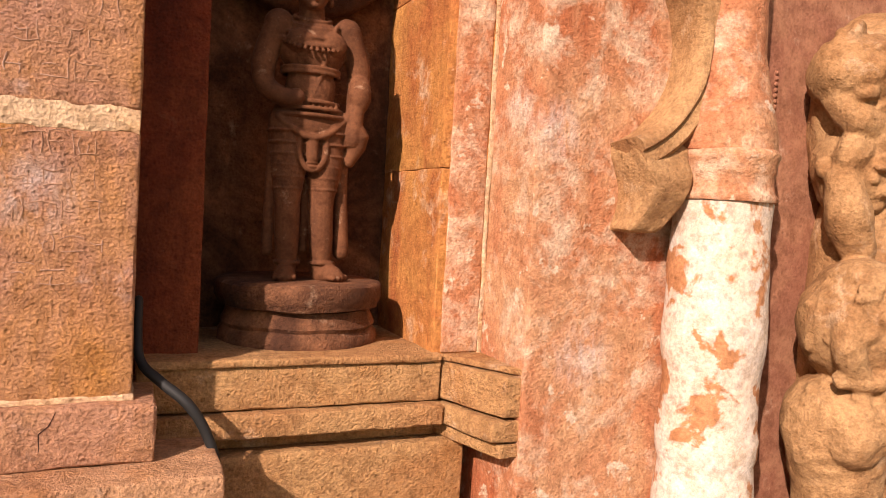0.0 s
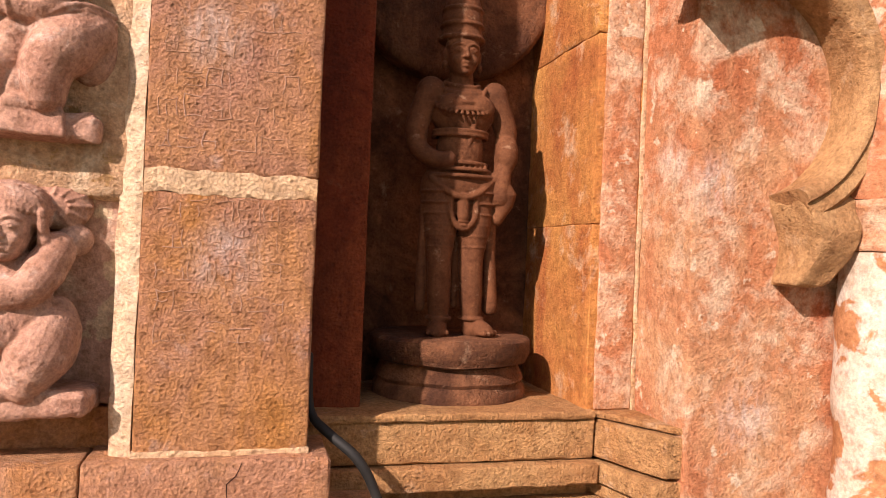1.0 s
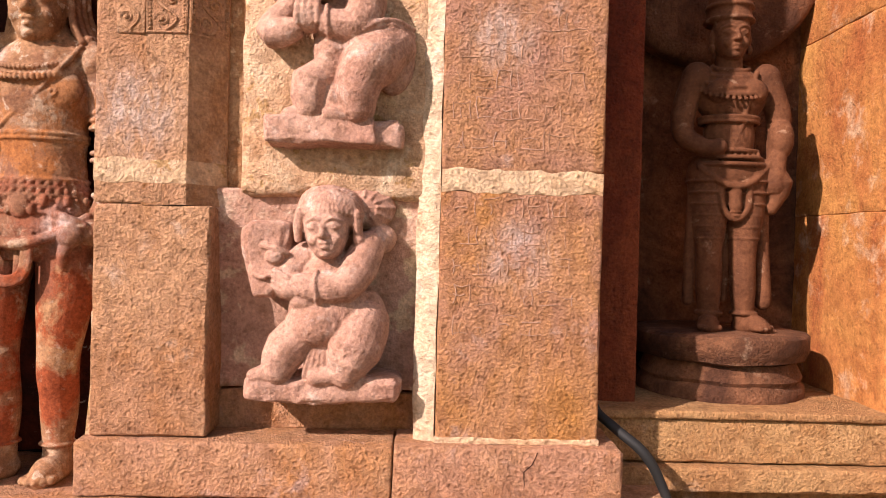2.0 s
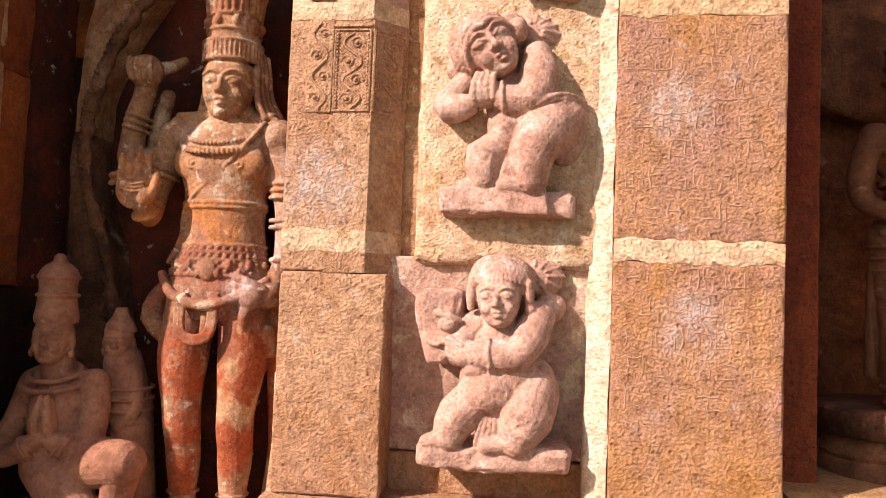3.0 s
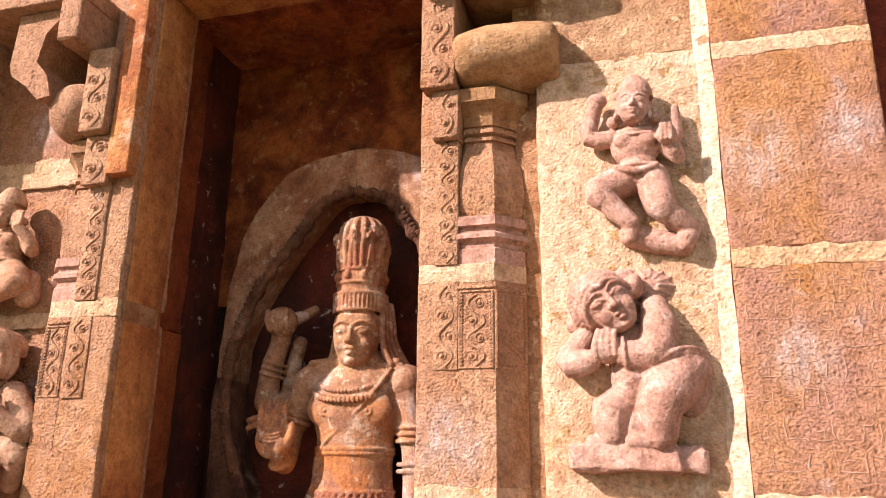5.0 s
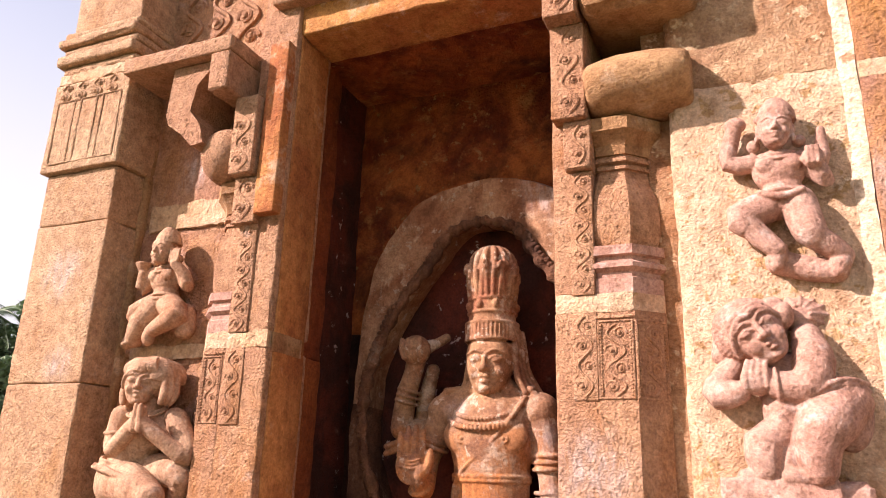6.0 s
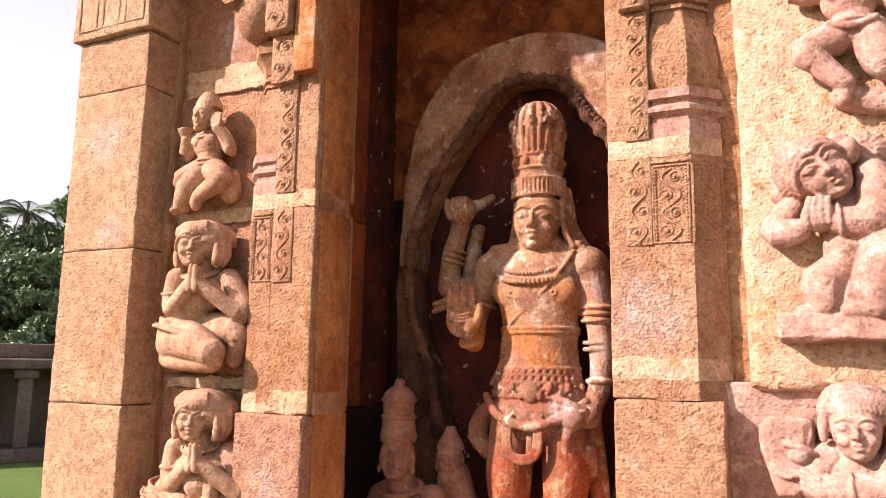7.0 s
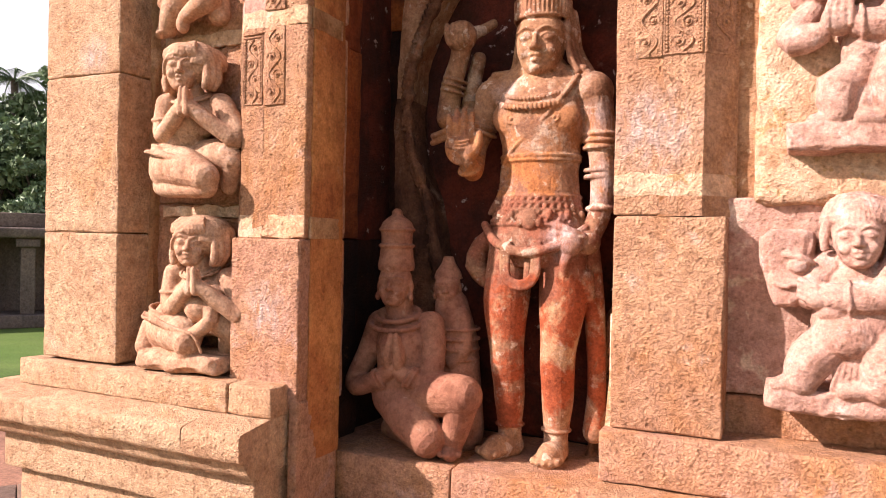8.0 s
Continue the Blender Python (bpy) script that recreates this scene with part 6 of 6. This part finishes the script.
        limb(g, [P(0.07, 0.09, -0.125), P(0.12, 0.07, -0.16), P(0.155, 0.05, -0.19)], [0.042 * k, 0.038 * k, 0.032 * k])
        foot(g, P(0.15, 0.05, -0.20), P(0.13, 0.07, -0.255), 0.75 * k)
        limb(g, [P(-0.03, 0.03, -0.19), P(0.06, 0.03, -0.22), P(0.13, 0.03, -0.23)], 0.04 * k)
    return g


dwarf_low()
dwarf_middle()
carved("relief_figure", dancer((-0.685, 0, 3.80), 0.97, 2.20, False), RELIEF, (-0.69, 2.2, 3.6), "small dancing pink stone relief figure, arms raised", 0.0030, 3, "small relief figures", "relief")
carved("relief_figure", dancer((-3.10, 0, 3.62), 0.92, 2.14, True), FARRELIEF, (-3.1, 2.05, 3.45), "small tan stone relief figure holding a cup", 0.0030, 3, "small relief figures", "relief")


def devotee(z, low):
    """Kneeling figure with joined palms, bobbed hair and a pleated skirt."""
    g = Geo()
    hx, hz = (0.055, -0.03) if low else (0.0, 0.0)

    def B(x, y, dz):
        return (x + hx, y, z + dz + hz)
    head(g, B(-3.058, 1.995, 0.474), 0.080, 32, 3, ears=False, hair=True)
    wig(g, B(-3.045, 2.035, 0.505), (0.115, 0.085, 0.080), 30, -15, 195, 0.7)
    for k in range(15):
        u = k / 14 - 0.5
        limb(g, [B(-3.045 + 0.11 * u, 1.985, 0.575), B(-3.05 + 0.15 * u, 1.938 + 0.10 * u * u, 0.548), B(-3.052 + 0.16 * u, 1.938 + 0.12 * u * u, 0.522)], [0.007, 0.008, 0.006], 6)
    for q in (-1, 1):
        for k in range(3):
            limb(g, [B(-3.045 + q * (0.096 + 0.008 * k), 2.0 + 0.025 * k, 0.50), B(-3.045 + q * (0.105 + 0.006 * k), 1.995 + 0.025 * k, 0.44), B(-3.045 + q * 0.098, 1.99 + 0.025 * k, 0.405)], [0.014, 0.017, 0.014], 8)
    limb(g, [B(-3.05, 2.03, 0.41), B(-3.05, 2.05, 0.34)], [0.042, 0.055])
    ball(g, B(-3.05, 2.06, 0.30), (0.125, 0.068, 0.085))
    limb(g, [B(-3.055, 2.055, 0.29), (-3.11 + hx * 0.5, 2.05, z + 0.20), (-3.14, 2.05, z + 0.12)], [0.085, 0.080, 0.095])
    limb(g, [B(-3.172, 2.03, 0.355), B(-3.172, 2.01, 0.28), B(-3.145, 1.985, 0.225), B(-3.065, 1.95, 0.275), B(-3.0, 1.937, 0.325)], [0.046, 0.040, 0.038, 0.032, 0.027])
    limb(g, [B(-2.925, 2.06, 0.345), B(-2.85, 2.05, 0.26), B(-2.83, 2.035, 0.205), B(-2.91, 1.98, 0.265), B(-2.975, 1.937, 0.325)], [0.046, 0.040, 0.038, 0.032, 0.027])
    for q in (-1, 1):
        for k in range(2):
            limb(g, [B(-2.986 + q * 0.015, 1.925 + 0.022 * k, 0.30), B(-2.984 + q * 0.011, 1.918 + 0.02 * k, 0.385 - 0.008 * k)], [0.017, 0.010], 8)
    for r in (0.066, 0.082):
        hoop(g, B(-3.05, 2.035, 0.40 - r * 0.35), r, r * 0.8, 0.006, (24, 0, 0))
    hoop(g, B(-3.172, 2.012, 0.285), 0.043, 0.043, 0.006)
    ball(g, (-3.155, 2.04, z + 0.10), (0.098, 0.08, 0.095))
    knee = Vector((-2.98 if low else -2.905, 1.955, z + (0.075 if low else 0.055)))
    limb(g, [(-3.15, 2.03, z + 0.11), (-3.03, 1.985, z + 0.095), knee], [0.086, 0.078, 0.056])
    limb(g, [knee - Vector((0, -0.01, 0.035)), (-3.07, 2.0, z + 0.02), (-3.19, 2.03, z + 0.03)], [0.044, 0.040, 0.042])
    limb(g, [(-3.06, 2.085, z + 0.14), (-2.92, 2.055, z + 0.15), (-2.855, 2.05, z + 0.125)], [0.072, 0.062, 0.050])
    limb(g, [(-2.855, 2.055, z + 0.11), (-2.90, 2.09, z + 0.03)], [0.044, 0.036])
    for k in range(7):
        u = k / 6
        a, b = Vector((-3.245 + 0.10 * u, 2.0 - 0.02 * u, z + 0.17 - 0.02 * u)), Vector((-3.10 + 0.17 * u, 1.925 - 0.03 * u + 0.03 * u * u, z + 0.155 - 0.045 * u))
        limb(g, [a, (a + b) / 2 + Vector((-0.012, -0.03, -0.008)), b, b + Vector((0.03, 0.02, -0.07))], 0.006, 8)
    for k in range(3):
        hoop(g, (-3.135, 2.045, z + 0.185 - 0.014 * k), 0.098, 0.084, 0.007, (6, 8, 0))
    if low:
        rbox(g, -3.245, -2.83, 1.935, 2.15, z - 0.045, z + 0.028, r=0.022, rough=0.014, step=0.03)
        ball(g, (-2.955, 1.995, z + 0.20), (0.062, 0.055, 0.052))
        limb(g, [(-2.90, 1.99, z + 0.22), (-2.885, 1.975, z + 0.16), (-2.94, 1.955, z + 0.11)], [0.030, 0.028, 0.026])
        limb(g, [(-3.245, 2.03, z + 0.11), (-3.235, 2.0, z + 0.03)], [0.04, 0.045])
    return g.warp(0.003, 16, z, 0.001)


carved("relief_figure", devotee(2.79, False), FARRELIEF, (-3.1, 2.05, 2.8), "seated tan stone relief figure with joined palms", 0.0032, 3, "small relief figures", "relief")
carved("relief_figure", devotee(2.145, True), FARRELIEF, (-3.1, 2.05, 2.1), "seated tan stone relief figure on a rough slab", 0.0032, 3, "small relief figures", "relief")

# guardian sculpture beside the column
g = Geo()
ball(g, (2.345, 1.76, 2.30), (0.225, 0.2, 0.22))
ball(g, (2.36, 1.74, 2.46), (0.18, 0.17, 0.07))
limb(g, [(2.19, 1.68, 2.33), (2.165, 1.66, 2.24), (2.20, 1.66, 2.17)], [0.07, 0.06, 0.05])
limb(g, [(2.165, 1.68, 2.13), (2.25, 1.63, 2.12), (2.36, 1.62, 2.17)], [0.03, 0.035, 0.03])
ball(g, (2.37, 1.77, 1.97), (0.235, 0.2, 0.16))
ball(g, (2.25, 1.68, 1.93), (0.10, 0.09, 0.11))
limb(g, [(2.3, 1.8, 1.95), (2.36, 1.82, 1.6), (2.36, 1.85, 1.3)], [0.18, 0.15, 0.16])
for k in range(9):
    a = radians(-50 + 22 * k)
    ball(g, (2.37 + 0.16 * math.cos(a), 1.63 + 0.02 * (k % 2), 2.35 + 0.12 * math.sin(a)), (0.05, 0.04, 0.05))
ball(g, (2.42, 1.88, 2.86), (0.17, 0.15, 0.2))
ball(g, (2.36, 1.85, 3.18), (0.20, 0.16, 0.14))
limb(g, [(2.30, 1.83, 2.82), (2.29, 1.80, 2.68), (2.35, 1.80, 2.56)], [0.065, 0.075, 0.06])
limb(g, [(2.24, 1.85, 3.13), (2.30, 1.80, 3.02), (2.42, 1.78, 2.98)], [0.06, 0.07, 0.06])
ball(g, (2.30, 1.80, 2.90), (0.07, 0.06, 0.07))
for k in range(46):
    a, q = radians(8.3 * k), 0.55 + 0.011 * k
    ball(g, (2.345 + 0.2 * q * math.cos(a * 3.1), 1.585 + 0.06 * q, 2.40 + 0.09 * q * math.sin(a * 3.1)), (0.02, 0.018, 0.02), n=6)
ball(g, (2.62, 1.92, 2.2), (0.30, 0.22, 0.9))
ball(g, (2.52, 1.92, 3.05), (0.24, 0.2, 0.4))
bumps = random.Random(11)
for cx, cy, cz, r in ((2.345, 1.76, 2.30, 0.2), (2.37, 1.77, 1.97, 0.2), (2.42, 1.88, 2.86, 0.16), (2.36, 1.85, 3.18, 0.16)):
    for k in range(40):
        a, e, q = bumps.uniform(math.pi * 0.85, math.pi * 1.9), bumps.uniform(-1.1, 1.2), bumps.uniform(0.015, 0.04)
        ball(g, (cx + r * math.cos(a) * math.cos(e), cy + r * math.sin(a) * math.cos(e), cz + r * math.sin(e)), (q, q * 0.8, q * bumps.uniform(0.5, 1.3)), n=6)
g.v = [(x + 0.05, y, z) for x, y, z in g.v]
g.warp(0.016, 8, 3, 0.008)
carved("guardian_sculpture", g, GOLD, (2.35, 1.8, 1.3), "bulging weathered buff stone guardian sculpture", 0.007, 2)

# cable by the second niche
g = limb(Geo(), [(0.06, 2.36, 2.30), (0.065, 2.30, 2.14), (0.12, 2.24, 2.08), (0.195, 2.20, 2.02), (0.25, 2.20, 1.93), (0.285, 2.19, 1.80), (0.29, 2.19, 1.5)], [0.013, 0.014, 0.015, 0.016, 0.015, 0.014, 0.014], 10)
solid("cable", g, CABLE, (0.2, 2.2, 1.9), "thick black cable hanging down past the niche sill", "cable")
